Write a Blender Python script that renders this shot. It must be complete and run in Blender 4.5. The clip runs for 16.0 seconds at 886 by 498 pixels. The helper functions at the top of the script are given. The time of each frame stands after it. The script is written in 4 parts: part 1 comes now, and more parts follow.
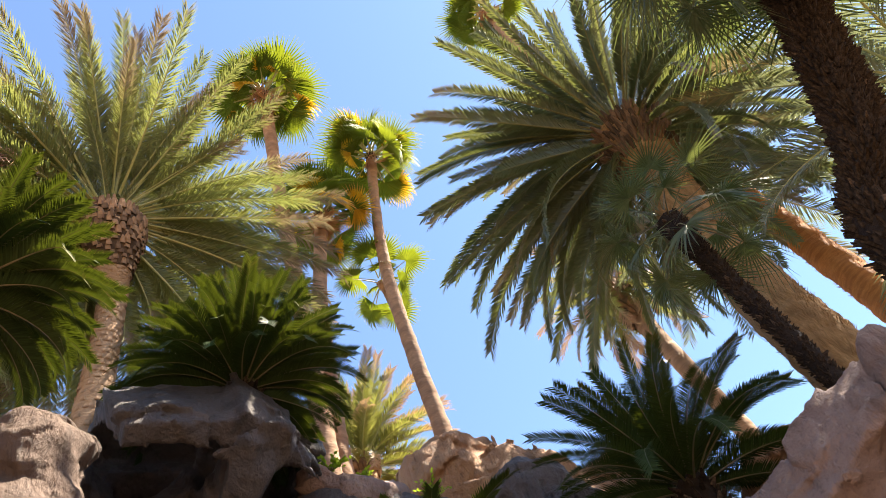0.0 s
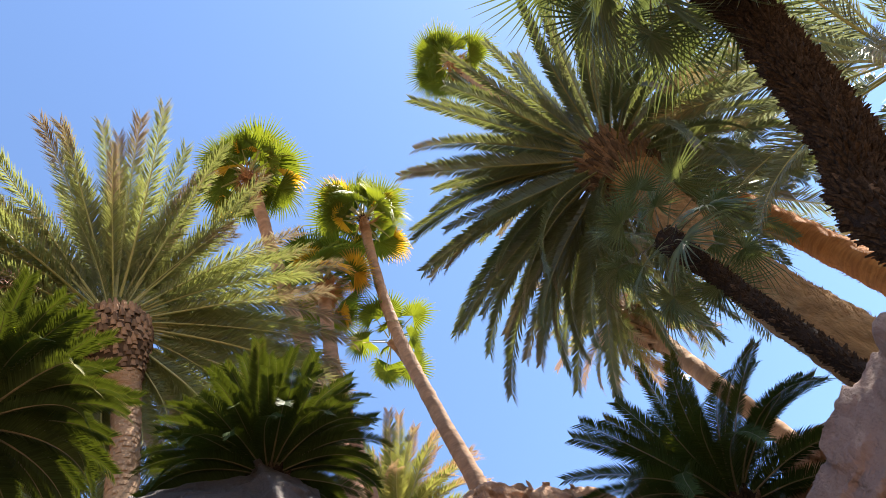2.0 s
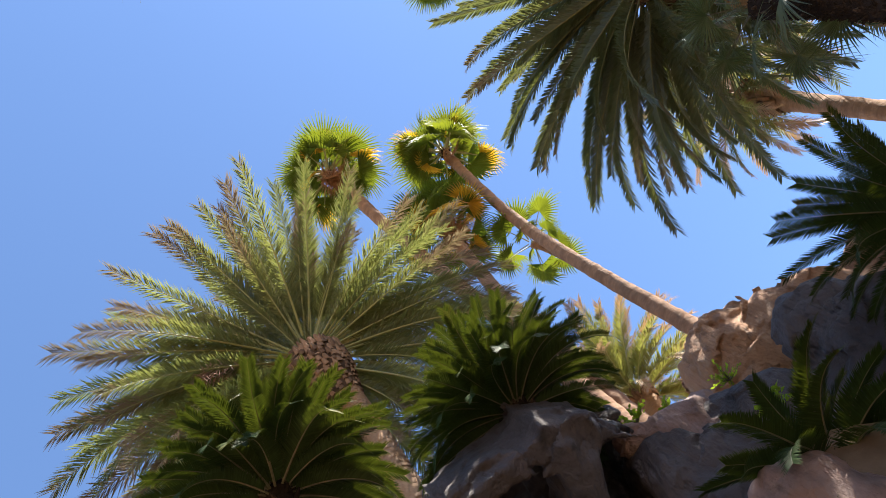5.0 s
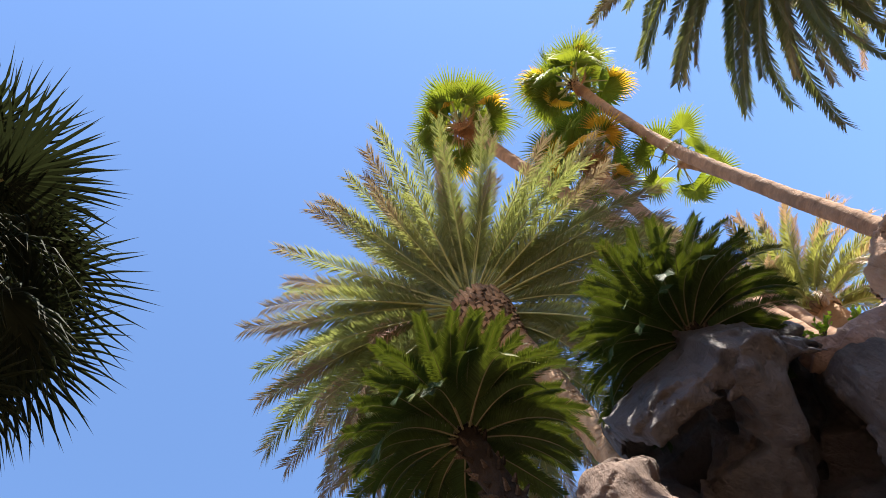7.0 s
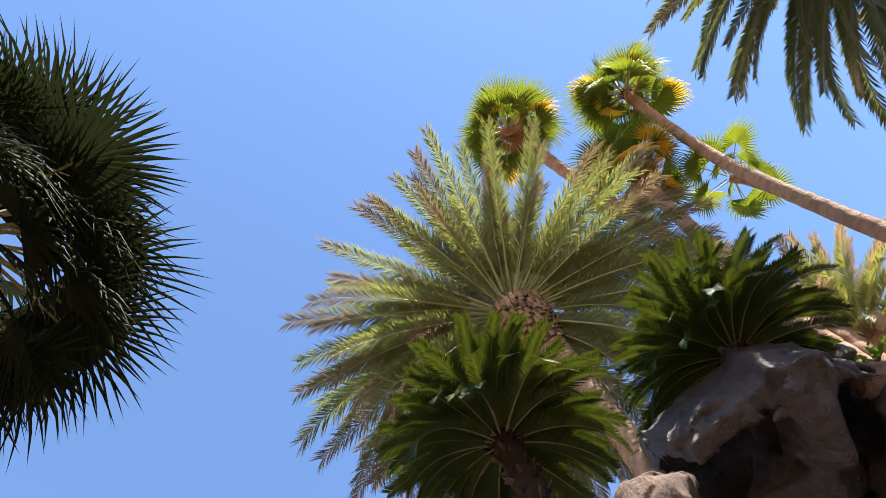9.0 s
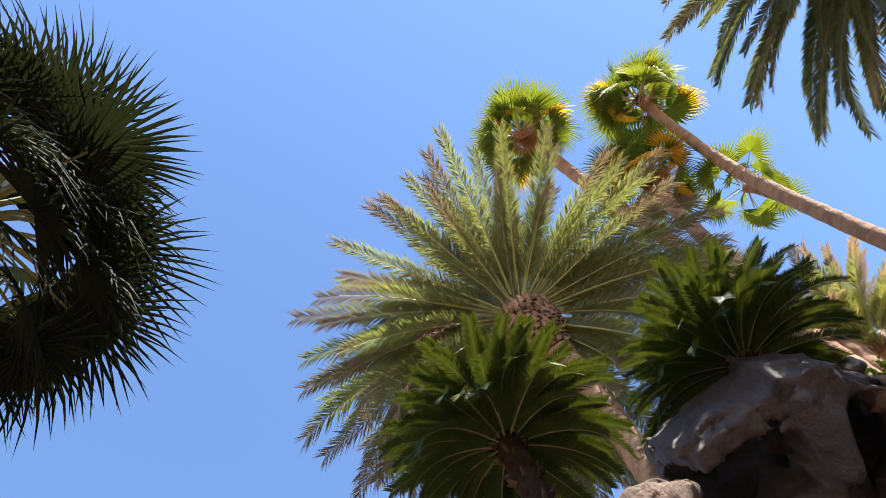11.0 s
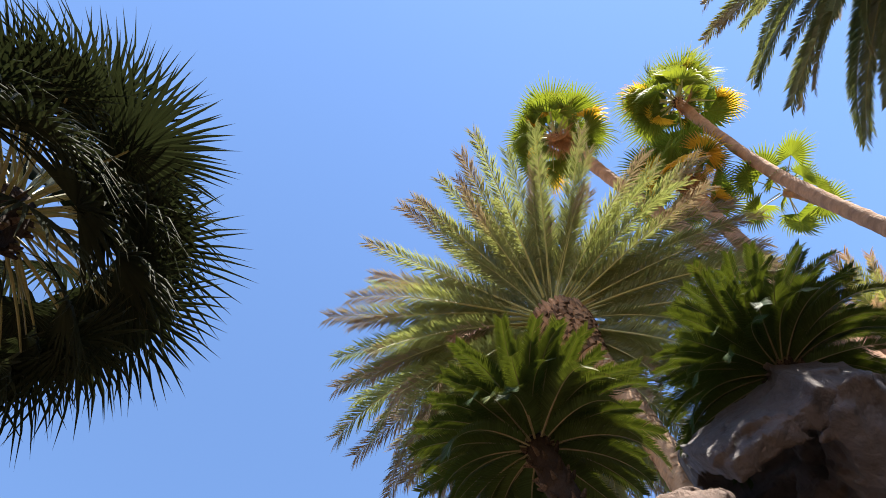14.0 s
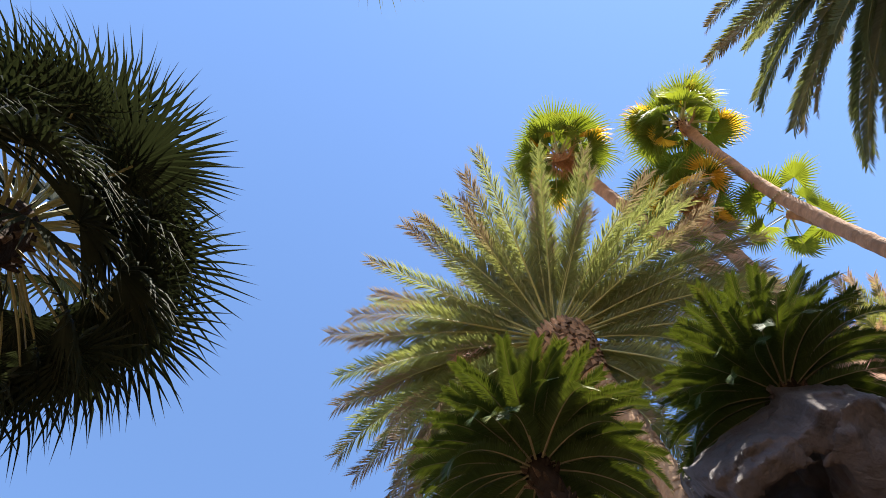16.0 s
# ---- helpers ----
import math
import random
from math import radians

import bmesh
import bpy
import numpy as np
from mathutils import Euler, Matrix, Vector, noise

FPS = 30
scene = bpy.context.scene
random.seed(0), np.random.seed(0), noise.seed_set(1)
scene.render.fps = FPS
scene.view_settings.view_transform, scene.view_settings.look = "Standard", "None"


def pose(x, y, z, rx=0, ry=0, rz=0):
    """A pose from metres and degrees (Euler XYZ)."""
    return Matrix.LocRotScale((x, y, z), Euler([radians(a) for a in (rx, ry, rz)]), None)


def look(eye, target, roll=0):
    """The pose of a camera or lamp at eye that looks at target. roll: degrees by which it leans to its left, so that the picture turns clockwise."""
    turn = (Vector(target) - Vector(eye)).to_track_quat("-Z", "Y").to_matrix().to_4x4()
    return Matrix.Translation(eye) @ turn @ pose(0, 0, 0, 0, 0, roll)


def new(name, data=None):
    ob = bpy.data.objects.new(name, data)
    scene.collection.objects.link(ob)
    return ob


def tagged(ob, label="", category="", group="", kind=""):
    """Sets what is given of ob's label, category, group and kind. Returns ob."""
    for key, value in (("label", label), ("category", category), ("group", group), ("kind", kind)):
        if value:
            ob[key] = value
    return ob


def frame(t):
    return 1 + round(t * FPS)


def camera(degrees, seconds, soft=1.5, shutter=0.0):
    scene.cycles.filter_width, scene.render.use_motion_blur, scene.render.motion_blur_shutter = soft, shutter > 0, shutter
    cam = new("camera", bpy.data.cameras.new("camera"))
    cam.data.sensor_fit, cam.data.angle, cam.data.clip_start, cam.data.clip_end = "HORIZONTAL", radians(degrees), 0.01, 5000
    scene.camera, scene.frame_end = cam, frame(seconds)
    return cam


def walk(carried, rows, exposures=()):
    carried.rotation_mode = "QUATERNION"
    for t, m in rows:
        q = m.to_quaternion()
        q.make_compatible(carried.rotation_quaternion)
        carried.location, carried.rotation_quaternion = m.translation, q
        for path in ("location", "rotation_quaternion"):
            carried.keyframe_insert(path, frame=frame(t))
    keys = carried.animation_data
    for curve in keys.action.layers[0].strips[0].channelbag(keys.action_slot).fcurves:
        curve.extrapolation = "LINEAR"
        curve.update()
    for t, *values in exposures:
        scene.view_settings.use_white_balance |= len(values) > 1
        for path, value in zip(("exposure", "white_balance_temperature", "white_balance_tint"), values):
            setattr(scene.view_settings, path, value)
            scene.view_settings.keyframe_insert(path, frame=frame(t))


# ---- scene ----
SUN_AZ, SUN_EL = 77.0, 59.0            # degrees clockwise from +y, and above the horizon

cam = camera(65.66, 16.0, soft=0.6)
walk(cam, [
    (0, pose(0.069, 0.509, 1.510, 150.50, 14.17, 23.39)),
    (0.5, pose(0.089, 0.503, 1.516, 151.98, 15.76, 24.67)),
    (1, pose(0.096, 0.493, 1.522, 153.70, 16.81, 26.41)),
    (1.5, pose(0.102, 0.487, 1.523, 155.28, 17.41, 28.48)),
    (2, pose(0.104, 0.471, 1.519, 156.85, 18.08, 31.88)),
    (2.5, pose(0.100, 0.456, 1.527, 158.15, 18.91, 36.41)),
    (3, pose(0.098, 0.438, 1.537, 159.33, 19.74, 42.12)),
    (3.2, pose(0.094, 0.427, 1.532, 159.72, 20.02, 44.57)),
    (5.3, pose(-0.001, 0.098, 1.630, 160.56, 20.66, 68.89)),
    (5.5, pose(-0.003, 0.086, 1.631, 160.43, 19.86, 70.93)),
    (6, pose(-0.010, 0.048, 1.621, 160.18, 17.90, 74.10)),
    (6.5, pose(0.002, 0.012, 1.606, 159.92, 15.43, 76.42)),
    (7, pose(-0.000, -0.000, 1.600, 159.76, 13.06, 77.60)),
    (7.5, pose(-0.004, -0.023, 1.591, 159.72, 11.33, 77.80)),
    (8, pose(-0.010, -0.034, 1.583, 159.78, 10.13, 77.45)),
    (8.5, pose(-0.014, -0.042, 1.580, 159.80, 9.38, 76.76)),
    (11, pose(-0.036, -0.040, 1.576, 159.78, 7.57, 74.81)),
    (11.5, pose(-0.038, -0.039, 1.568, 159.85, 7.20, 75.00)),
    (12, pose(-0.038, -0.043, 1.570, 159.89, 6.84, 75.18)),
    (12.5, pose(-0.038, -0.045, 1.571, 159.91, 6.42, 75.34)),
    (13, pose(-0.041, -0.041, 1.572, 159.91, 5.89, 75.45)),
    (13.5, pose(-0.038, -0.039, 1.574, 159.88, 5.27, 75.32)),
    (14, pose(-0.043, -0.034, 1.572, 160.00, 4.75, 75.09)),
    (14.5, pose(-0.044, -0.027, 1.572, 160.26, 4.38, 74.90)),
    (15, pose(-0.047, -0.027, 1.569, 160.64, 4.25, 74.79)),
    (15.5, pose(-0.050, -0.026, 1.571, 161.04, 4.24, 74.75)),
    (16, pose(-0.048, -0.023, 1.569, 161.56, 4.34, 74.67)),
], exposures=[(0.0, 2.5, 7050, 10), (1.5, 2.37, 6800, 10), (3.0, 2.1, 6500, 10), (5.5, 2.05, 6350, 10), (7.0, 2.22, 6350, 10), (16.0, 2.22, 6350, 10)])

# ---------------------------------------------------------------- light
world = bpy.data.worlds.new("sky")
scene.world = world
world.use_nodes = True
_wn = world.node_tree.nodes
_wn.clear()
_sky = _wn.new("ShaderNodeTexSky")
_sky.sky_type, _sky.sun_disc = "NISHITA", False
_sky.sun_elevation, _sky.sun_rotation = radians(SUN_EL), radians(SUN_AZ)
_sky.altitude, _sky.air_density, _sky.dust_density, _sky.ozone_density = 600, 1.0, 0.15, 4.5
_bg = _wn.new("ShaderNodeBackground")
_bg.inputs["Strength"].default_value = 0.075
_wo = _wn.new("ShaderNodeOutputWorld")
world.node_tree.links.new(_sky.outputs[0], _bg.inputs[0])
world.node_tree.links.new(_bg.outputs[0], _wo.inputs[0])

_sd = Vector((math.sin(radians(SUN_AZ)) * math.cos(radians(SUN_EL)), math.cos(radians(SUN_AZ)) * math.cos(radians(SUN_EL)), math.sin(radians(SUN_EL))))
sun = new("sun", bpy.data.lights.new("sun", "SUN"))
sun.data.energy, sun.data.angle, sun.data.color = 5.0, radians(0.53), (1.0, 0.92, 0.8)
sun.matrix_world = look(_sd * 60, (0, 0, 0))


# ---------------------------------------------------------------- materials
def nodes_of(name):
    m = bpy.data.materials.new(name)
    m.use_nodes = True
    nt = m.node_tree
    nt.nodes.clear()
    return m, nt, nt.nodes, nt.links


def mixc(nt, fac, a, b, kind="MIX"):
    n = nt.nodes.new("ShaderNodeMix")
    n.data_type, n.blend_type = "RGBA", kind
    for sock, v in ((n.inputs[0], fac), (n.inputs[6], a), (n.inputs[7], b)):
        if isinstance(v, bpy.types.NodeSocket):
            nt.links.new(v, sock)
        elif isinstance(v, tuple):
            sock.default_value = (*v, 1)
        else:
            sock.default_value = v
    return n.outputs[2]


def ranged(nt, v, a, b, c=0.0, d=1.0):
    n = nt.nodes.new("ShaderNodeMapRange")
    n.interpolation_type = "SMOOTHSTEP"
    nt.links.new(v, n.inputs[0])
    for i, x in enumerate((a, b, c, d)):
        n.inputs[i + 1].default_value = x
    return n.outputs[0]


def maths(nt, op, a, b=0.0):
    n = nt.nodes.new("ShaderNodeMath")
    n.operation = op
    for sock, v in ((n.inputs[0], a), (n.inputs[1], b)):
        if isinstance(v, bpy.types.NodeSocket):
            nt.links.new(v, sock)
        else:
            sock.default_value = v
    return n.outputs[0]


def noisy(nt, coord, scale, detail=5.0, rough=0.55):
    n = nt.nodes.new("ShaderNodeTexNoise")
    n.inputs["Scale"].default_value, n.inputs["Detail"].default_value, n.inputs["Roughness"].default_value = scale, detail, rough
    if coord is not None:
        nt.links.new(coord, n.inputs["Vector"])
    return n.outputs[0]


def bumped(nt, height, strength, distance):
    b = nt.nodes.new("ShaderNodeBump")
    b.inputs["Strength"].default_value, b.inputs["Distance"].default_value = strength, distance
    nt.links.new(height, b.inputs["Height"])
    return b.outputs[0]


def leaf_material(name, base, other, dry, dry_from=0.75, trans=(0.25, 0.32, 0.03), fac=0.38, rough=0.42, spec=0.4):
    """A leaf: two greens varied by leaf and leaflet, dry towards the tip, light through the blade."""
    m, nt, N, L = nodes_of(name)
    info, geo, uv = N.new("ShaderNodeObjectInfo"), N.new("ShaderNodeNewGeometry"), N.new("ShaderNodeUVMap")
    sep = N.new("ShaderNodeSeparateXYZ")
    L.new(uv.outputs[0], sep.inputs[0])
    col = mixc(nt, info.outputs["Random"], base, other)
    isl = ranged(nt, geo.outputs["Random Per Island"], 0, 1, 0.72, 1.28)
    hue = N.new("ShaderNodeHueSaturation")
    L.new(isl, hue.inputs["Value"])
    L.new(col, hue.inputs["Color"])
    along = maths(nt, "ADD", sep.outputs[0], maths(nt, "MULTIPLY", geo.outputs["Random Per Island"], 0.16))
    shift = maths(nt, "SUBTRACT", along, maths(nt, "MULTIPLY", maths(nt, "SUBTRACT", 0.5, info.outputs["Random"]), 0.55))
    dryness = ranged(nt, shift, dry_from, dry_from + 0.22)
    tip = ranged(nt, sep.outputs[1], 0.82, 1.0, 0.0, 0.6)
    dryness = maths(nt, "MAXIMUM", dryness, tip)
    col = mixc(nt, dryness, hue.outputs[0], dry)
    co = N.new("ShaderNodeTexCoord")
    blot = noisy(nt, co.outputs["Object"], 7.0, 3.0)
    col = mixc(nt, ranged(nt, blot, 0.45, 0.75, 0.0, 0.35), col, (base[0] * 0.45, base[1] * 0.5, base[2] * 0.45))
    pb = N.new("ShaderNodeBsdfPrincipled")
    pb.inputs["Roughness"].default_value = rough
    pb.inputs["Specular IOR Level"].default_value = spec
    L.new(col, pb.inputs["Base Color"])
    tr = N.new("ShaderNodeBsdfTranslucent")
    tcol = mixc(nt, 0.6, col, trans)
    tcol = mixc(nt, maths(nt, "MULTIPLY", dryness, 0.8), tcol, dry)
    L.new(tcol, tr.inputs[0])
    mx = N.new("ShaderNodeMixShader")
    mx.inputs[0].default_value = fac
    L.new(pb.outputs[0], mx.inputs[1])
    L.new(tr.outputs[0], mx.inputs[2])
    out = N.new("ShaderNodeOutputMaterial")
    L.new(mx.outputs[0], out.inputs[0])
    return m


def solid_material(name, a, b, scale=8.0, rough=0.8, bump=0.5, dist=0.02, spec=0.25, stretch=(1, 1, 1), island=0.0, third=None):
    """Bark, soil, petiole: two colours in noise at two scales, with relief."""
    m, nt, N, L = nodes_of(name)
    co, mp = N.new("ShaderNodeTexCoord"), N.new("ShaderNodeMapping")
    mp.inputs["Scale"].default_value = stretch
    L.new(co.outputs["Object"], mp.inputs[0])
    n1, n2 = noisy(nt, mp.outputs[0], scale, 6.0, 0.6), noisy(nt, mp.outputs[0], scale * 6, 4.0, 0.6)
    col = mixc(nt, ranged(nt, n1, 0.35, 0.68), a, b)
    col = mixc(nt, ranged(nt, n2, 0.35, 0.7, 0.0, 0.5), col, third or tuple(x * 0.6 for x in a))
    if island:
        geo, info = N.new("ShaderNodeNewGeometry"), N.new("ShaderNodeObjectInfo")
        v = ranged(nt, info.outputs["Random"], 0, 1, 1 - island, 1 + island)
        hue = N.new("ShaderNodeHueSaturation")
        L.new(v, hue.inputs["Value"])
        L.new(col, hue.inputs["Color"])
        col = hue.outputs[0]
    pb = N.new("ShaderNodeBsdfPrincipled")
    pb.inputs["Roughness"].default_value, pb.inputs["Specular IOR Level"].default_value = rough, spec
    L.new(col, pb.inputs["Base Color"])
    hsum = maths(nt, "ADD", n1, maths(nt, "MULTIPLY", n2, 0.5))
    L.new(bumped(nt, hsum, bump, dist), pb.inputs["Normal"])
    out = N.new("ShaderNodeOutputMaterial")
    L.new(pb.outputs[0], out.inputs[0])
    return m


def rock_material(name, a, b, c, rough=0.78, spec=0.3):
    """Weathered sandstone-coloured rock: broad tints, dark stains in streaks, pits and fine cracks."""
    m, nt, N, L = nodes_of(name)
    co, mp = N.new("ShaderNodeTexCoord"), N.new("ShaderNodeMapping")
    mp.inputs["Scale"].default_value = (1, 1, 0.45)
    L.new(co.outputs["Object"], mp.inputs[0])
    broad, mid, fine = noisy(nt, co.outputs["Object"], 0.9, 4.0), noisy(nt, mp.outputs[0], 3.2, 7.0, 0.62), noisy(nt, co.outputs["Object"], 26.0, 6.0, 0.7)
    col = mixc(nt, ranged(nt, broad, 0.38, 0.62), a, b)
    col = mixc(nt, ranged(nt, mid, 0.52, 0.72, 0.0, 0.75), col, c)
    col = mixc(nt, ranged(nt, fine, 0.5, 0.78, 0.0, 0.45), col, tuple(x * 0.45 for x in a))
    ms = N.new("ShaderNodeMapping")
    ms.inputs["Scale"].default_value, ms.inputs["Rotation"].default_value = (1.0, 1.0, 0.22), (0.35, 0.25, 0.0)
    L.new(co.outputs["Object"], ms.inputs[0])
    strata = noisy(nt, ms.outputs[0], 13.0, 8.0, 0.68)
    col = mixc(nt, ranged(nt, strata, 0.52, 0.72, 0.0, 0.55), col, tuple(x * 0.6 for x in c))
    pale = noisy(nt, co.outputs["Object"], 5.0, 6.0, 0.6)
    col = mixc(nt, ranged(nt, pale, 0.55, 0.75, 0.0, 0.4), col, tuple(min(0.8, x * 1.35) for x in a))
    pb = N.new("ShaderNodeBsdfPrincipled")
    pb.inputs["Roughness"].default_value, pb.inputs["Specular IOR Level"].default_value = rough, spec
    L.new(col, pb.inputs["Base Color"])
    h = maths(nt, "ADD", maths(nt, "MULTIPLY", mid, 1.0), maths(nt, "MULTIPLY", fine, 0.28))
    h = maths(nt, "ADD", h, maths(nt, "MULTIPLY", strata, -0.55))
    L.new(bumped(nt, h, 1.0, 0.13), pb.inputs["Normal"])
    out = N.new("ShaderNodeOutputMaterial")
    L.new(pb.outputs[0], out.inputs[0])
    return m


M_DATE = leaf_material("date_leaf", (0.085, 0.098, 0.036), (0.125, 0.125, 0.042), (0.18, 0.12, 0.08), 0.82, (0.4, 0.44, 0.1), 0.36, 0.4, 0.4)
M_DATE_DARK = leaf_material("date_leaf_dark", (0.045, 0.056, 0.03), (0.07, 0.076, 0.036), (0.2, 0.15, 0.08), 1.02, (0.36, 0.4, 0.09), 0.26, 0.34, 0.6)
M_DATE_GOLD = leaf_material("date_leaf_gold", (0.09, 0.11, 0.028), (0.16, 0.145, 0.032), (0.36, 0.22, 0.13), 0.66, (0.4, 0.4, 0.08), 0.34, 0.5, 0.25)
# Lighter copy of the grey-green date leaf; sunlight is put into its colour.
M_DATE_SUNLIT = leaf_material("date_leaf_sunlit", (0.07, 0.085, 0.05), (0.11, 0.115, 0.065), (0.25, 0.19, 0.09), 1.0, (0.32, 0.36, 0.16), 0.26, 0.5, 0.25)
M_CYCAD = leaf_material("cycad_leaf", (0.016, 0.032, 0.01), (0.028, 0.044, 0.012), (0.13, 0.12, 0.03), 1.2, (0.36, 0.44, 0.03), 0.075, 0.6, 0.08)
M_CYCAD_YOUNG = leaf_material("cycad_leaf_young", (0.1, 0.17, 0.02), (0.14, 0.2, 0.02), (0.3, 0.24, 0.03), 1.2, (0.5, 0.6, 0.02), 0.35, 0.65, 0.05)
M_FAN = leaf_material("fan_leaf", (0.035, 0.065, 0.014), (0.075, 0.09, 0.016), (0.4, 0.3, 0.06), 1.15, (0.36, 0.42, 0.02), 0.32, 0.55, 0.12)
M_FAN_YELLOW = leaf_material("fan_leaf_yellow", (0.45, 0.3, 0.02), (0.5, 0.26, 0.02), (0.4, 0.2, 0.05), 0.95, (0.7, 0.45, 0.02), 0.4, 0.5, 0.3)
M_FAN_DEAD = leaf_material("fan_leaf_dead", (0.34, 0.17, 0.08), (0.45, 0.25, 0.12), (0.3, 0.15, 0.07), 0.6, (0.45, 0.22, 0.08), 0.3, 0.7, 0.2)
M_FAN_GREY = leaf_material("fan_leaf_grey", (0.055, 0.078, 0.034), (0.085, 0.1, 0.04), (0.2, 0.19, 0.08), 1.25, (0.22, 0.27, 0.06), 0.24, 0.4, 0.45)
# Shade inside the dense crown is put into this near-black leaf colour.
M_FAN_SHADED = leaf_material("fan_leaf_shaded", (0.011, 0.015, 0.01), (0.018, 0.023, 0.013), (0.1, 0.09, 0.04), 1.25, (0.08, 0.1, 0.03), 0.08, 0.7, 0.06)
M_DRY = leaf_material("dry_bloom", (0.36, 0.2, 0.14), (0.44, 0.27, 0.19), (0.4, 0.25, 0.18), 0.6, (0.45, 0.25, 0.15), 0.3, 0.8, 0.1)
M_SHRUB = leaf_material("shrub_leaf", (0.16, 0.3, 0.02), (0.25, 0.36, 0.03), (0.4, 0.4, 0.05), 1.3, (0.5, 0.62, 0.04), 0.5, 0.45)
M_STALK = solid_material("leaf_stalk", (0.25, 0.26, 0.08), (0.3, 0.27, 0.1), 5.0, 0.5, 0.2, 0.004, 0.4)
M_STALK_OLIVE = solid_material("leaf_stalk_olive", (0.13, 0.13, 0.045), (0.17, 0.15, 0.05), 5.0, 0.5, 0.2, 0.004, 0.4)
M_STALK_DARK = solid_material("leaf_stalk_dark", (0.09, 0.085, 0.04), (0.14, 0.11, 0.055), 5.0, 0.5, 0.2, 0.004, 0.4)
M_TRUNK = solid_material("palm_trunk_tan", (0.38, 0.235, 0.14), (0.25, 0.15, 0.085), 2.2, 0.85, 0.7, 0.03, 0.2, (1, 1, 3.0))
M_TRUNK_GREY = solid_material("palm_trunk_grey", (0.33, 0.2, 0.125), (0.19, 0.115, 0.075), 2.2, 0.85, 0.9, 0.04, 0.2, (1, 1, 3.0))
M_TRUNK_FIBRE = solid_material("palm_trunk_fibre", (0.36, 0.215, 0.10), (0.2, 0.115, 0.052), 4.0, 0.9, 1.0, 0.04, 0.15, (3.0, 3.0, 0.8))
M_TRUNK_RUST = solid_material("palm_trunk_rust", (0.5, 0.21, 0.065), (0.31, 0.12, 0.038), 3.0, 0.85, 0.9, 0.03, 0.2, (1, 1, 6.0))
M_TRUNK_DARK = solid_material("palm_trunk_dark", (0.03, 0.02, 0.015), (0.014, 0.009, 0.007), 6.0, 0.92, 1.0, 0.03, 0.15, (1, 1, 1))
M_BOOT = solid_material("leaf_base", (0.25, 0.145, 0.08), (0.14, 0.076, 0.043), 6.0, 0.8, 0.6, 0.01, 0.2, (1, 1, 1), 0.4)
M_BOOT_BROWN = solid_material("leaf_base_brown", (0.13, 0.075, 0.04), (0.06, 0.035, 0.02), 6.0, 0.85, 0.6, 0.01, 0.2, (1, 1, 1), 0.5)
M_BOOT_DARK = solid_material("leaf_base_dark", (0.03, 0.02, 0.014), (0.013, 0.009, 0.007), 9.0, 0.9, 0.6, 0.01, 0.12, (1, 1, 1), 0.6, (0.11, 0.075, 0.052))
# Kept darker than the stone itself: shade on these faces is coloured in.
M_ROCK_SHADED = rock_material("rock_brown_shaded", (0.075, 0.061, 0.06), (0.115, 0.092, 0.089), (0.016, 0.013, 0.013), 0.55, 0.3)
M_ROCK_PINK = rock_material("rock_pink", (0.36, 0.24, 0.205), (0.28, 0.185, 0.155), (0.12, 0.07, 0.052))
M_ROCK_TAN = rock_material("rock_tan", (0.44, 0.25, 0.14), (0.37, 0.2, 0.115), (0.2, 0.105, 0.065))
# The tan rock's colour darkened to stand for the half shade it lies in.
M_ROCK_TAN_SHADED = rock_material("rock_tan_shaded", (0.125, 0.082, 0.062), (0.165, 0.105, 0.078), (0.045, 0.028, 0.021))
# Ground out of view; its pale tone is chosen to bounce light upward.
M_SOIL = solid_material("ground_soil", (0.23, 0.16, 0.105), (0.17, 0.115, 0.075), 1.5, 0.95, 0.6, 0.03, 0.1)


# ---------------------------------------------------------------- noise and meshes
def hashed(ix, iy, iz, seed):
    h = (ix * 374761393 + iy * 668265263 + iz * 2147483647 + seed * 1274126177) & 0xFFFFFFFF
    h = ((h ^ (h >> 13)) * 1274126177) & 0xFFFFFFFF
    h = ((h ^ (h >> 16)) * 2246822519) & 0xFFFFFFFF
    return ((h ^ (h >> 15)) & 0xFFFFFF) / float(0xFFFFFF) * 2 - 1


def value_noise(p, seed=0):
    i = np.floor(p).astype(np.int64)
    f = p - i
    f = f * f * f * (f * (f * 6 - 15) + 10)
    out = 0
    for dx in (0, 1):
        for dy in (0, 1):
            for dz in (0, 1):
                w = np.abs(1 - dx - f[:, 0]) * np.abs(1 - dy - f[:, 1]) * np.abs(1 - dz - f[:, 2])
                out = out + w * hashed(i[:, 0] + dx, i[:, 1] + dy, i[:, 2] + dz, seed)
    return out


def fractal(p, octaves=5, seed=0, ridged=False, gain=0.5):
    out, amp, q = np.zeros(len(p)), 1.0, p.copy()
    for k in range(octaves):
        n = value_noise(q, seed + 17 * k)
        out += amp * ((1 - 2 * np.abs(n)) if ridged else n)
        amp *= gain
        q = q * 2.03 + 11.7
    return out


def mesh_of(name, verts, faces, mats, indices=None, uvs=None, smooth=True):
    me = bpy.data.meshes.new(name)
    me.from_pydata([tuple(v) for v in verts], [], faces)
    for mt in mats:
        me.materials.append(mt)
    if indices is not None:
        me.polygons.foreach_set("material_index", np.array(indices, dtype=np.int32))
    if uvs is not None:
        lay = me.uv_layers.new(name="along")
        lv = np.zeros(len(me.loops), dtype=np.int32)
        me.loops.foreach_get("vertex_index", lv)
        lay.data.foreach_set("uv", np.array(uvs, dtype=np.float32)[lv].ravel())
    me.polygons.foreach_set("use_smooth", np.full(len(me.polygons), smooth, dtype=bool))
    me.update()
    return me


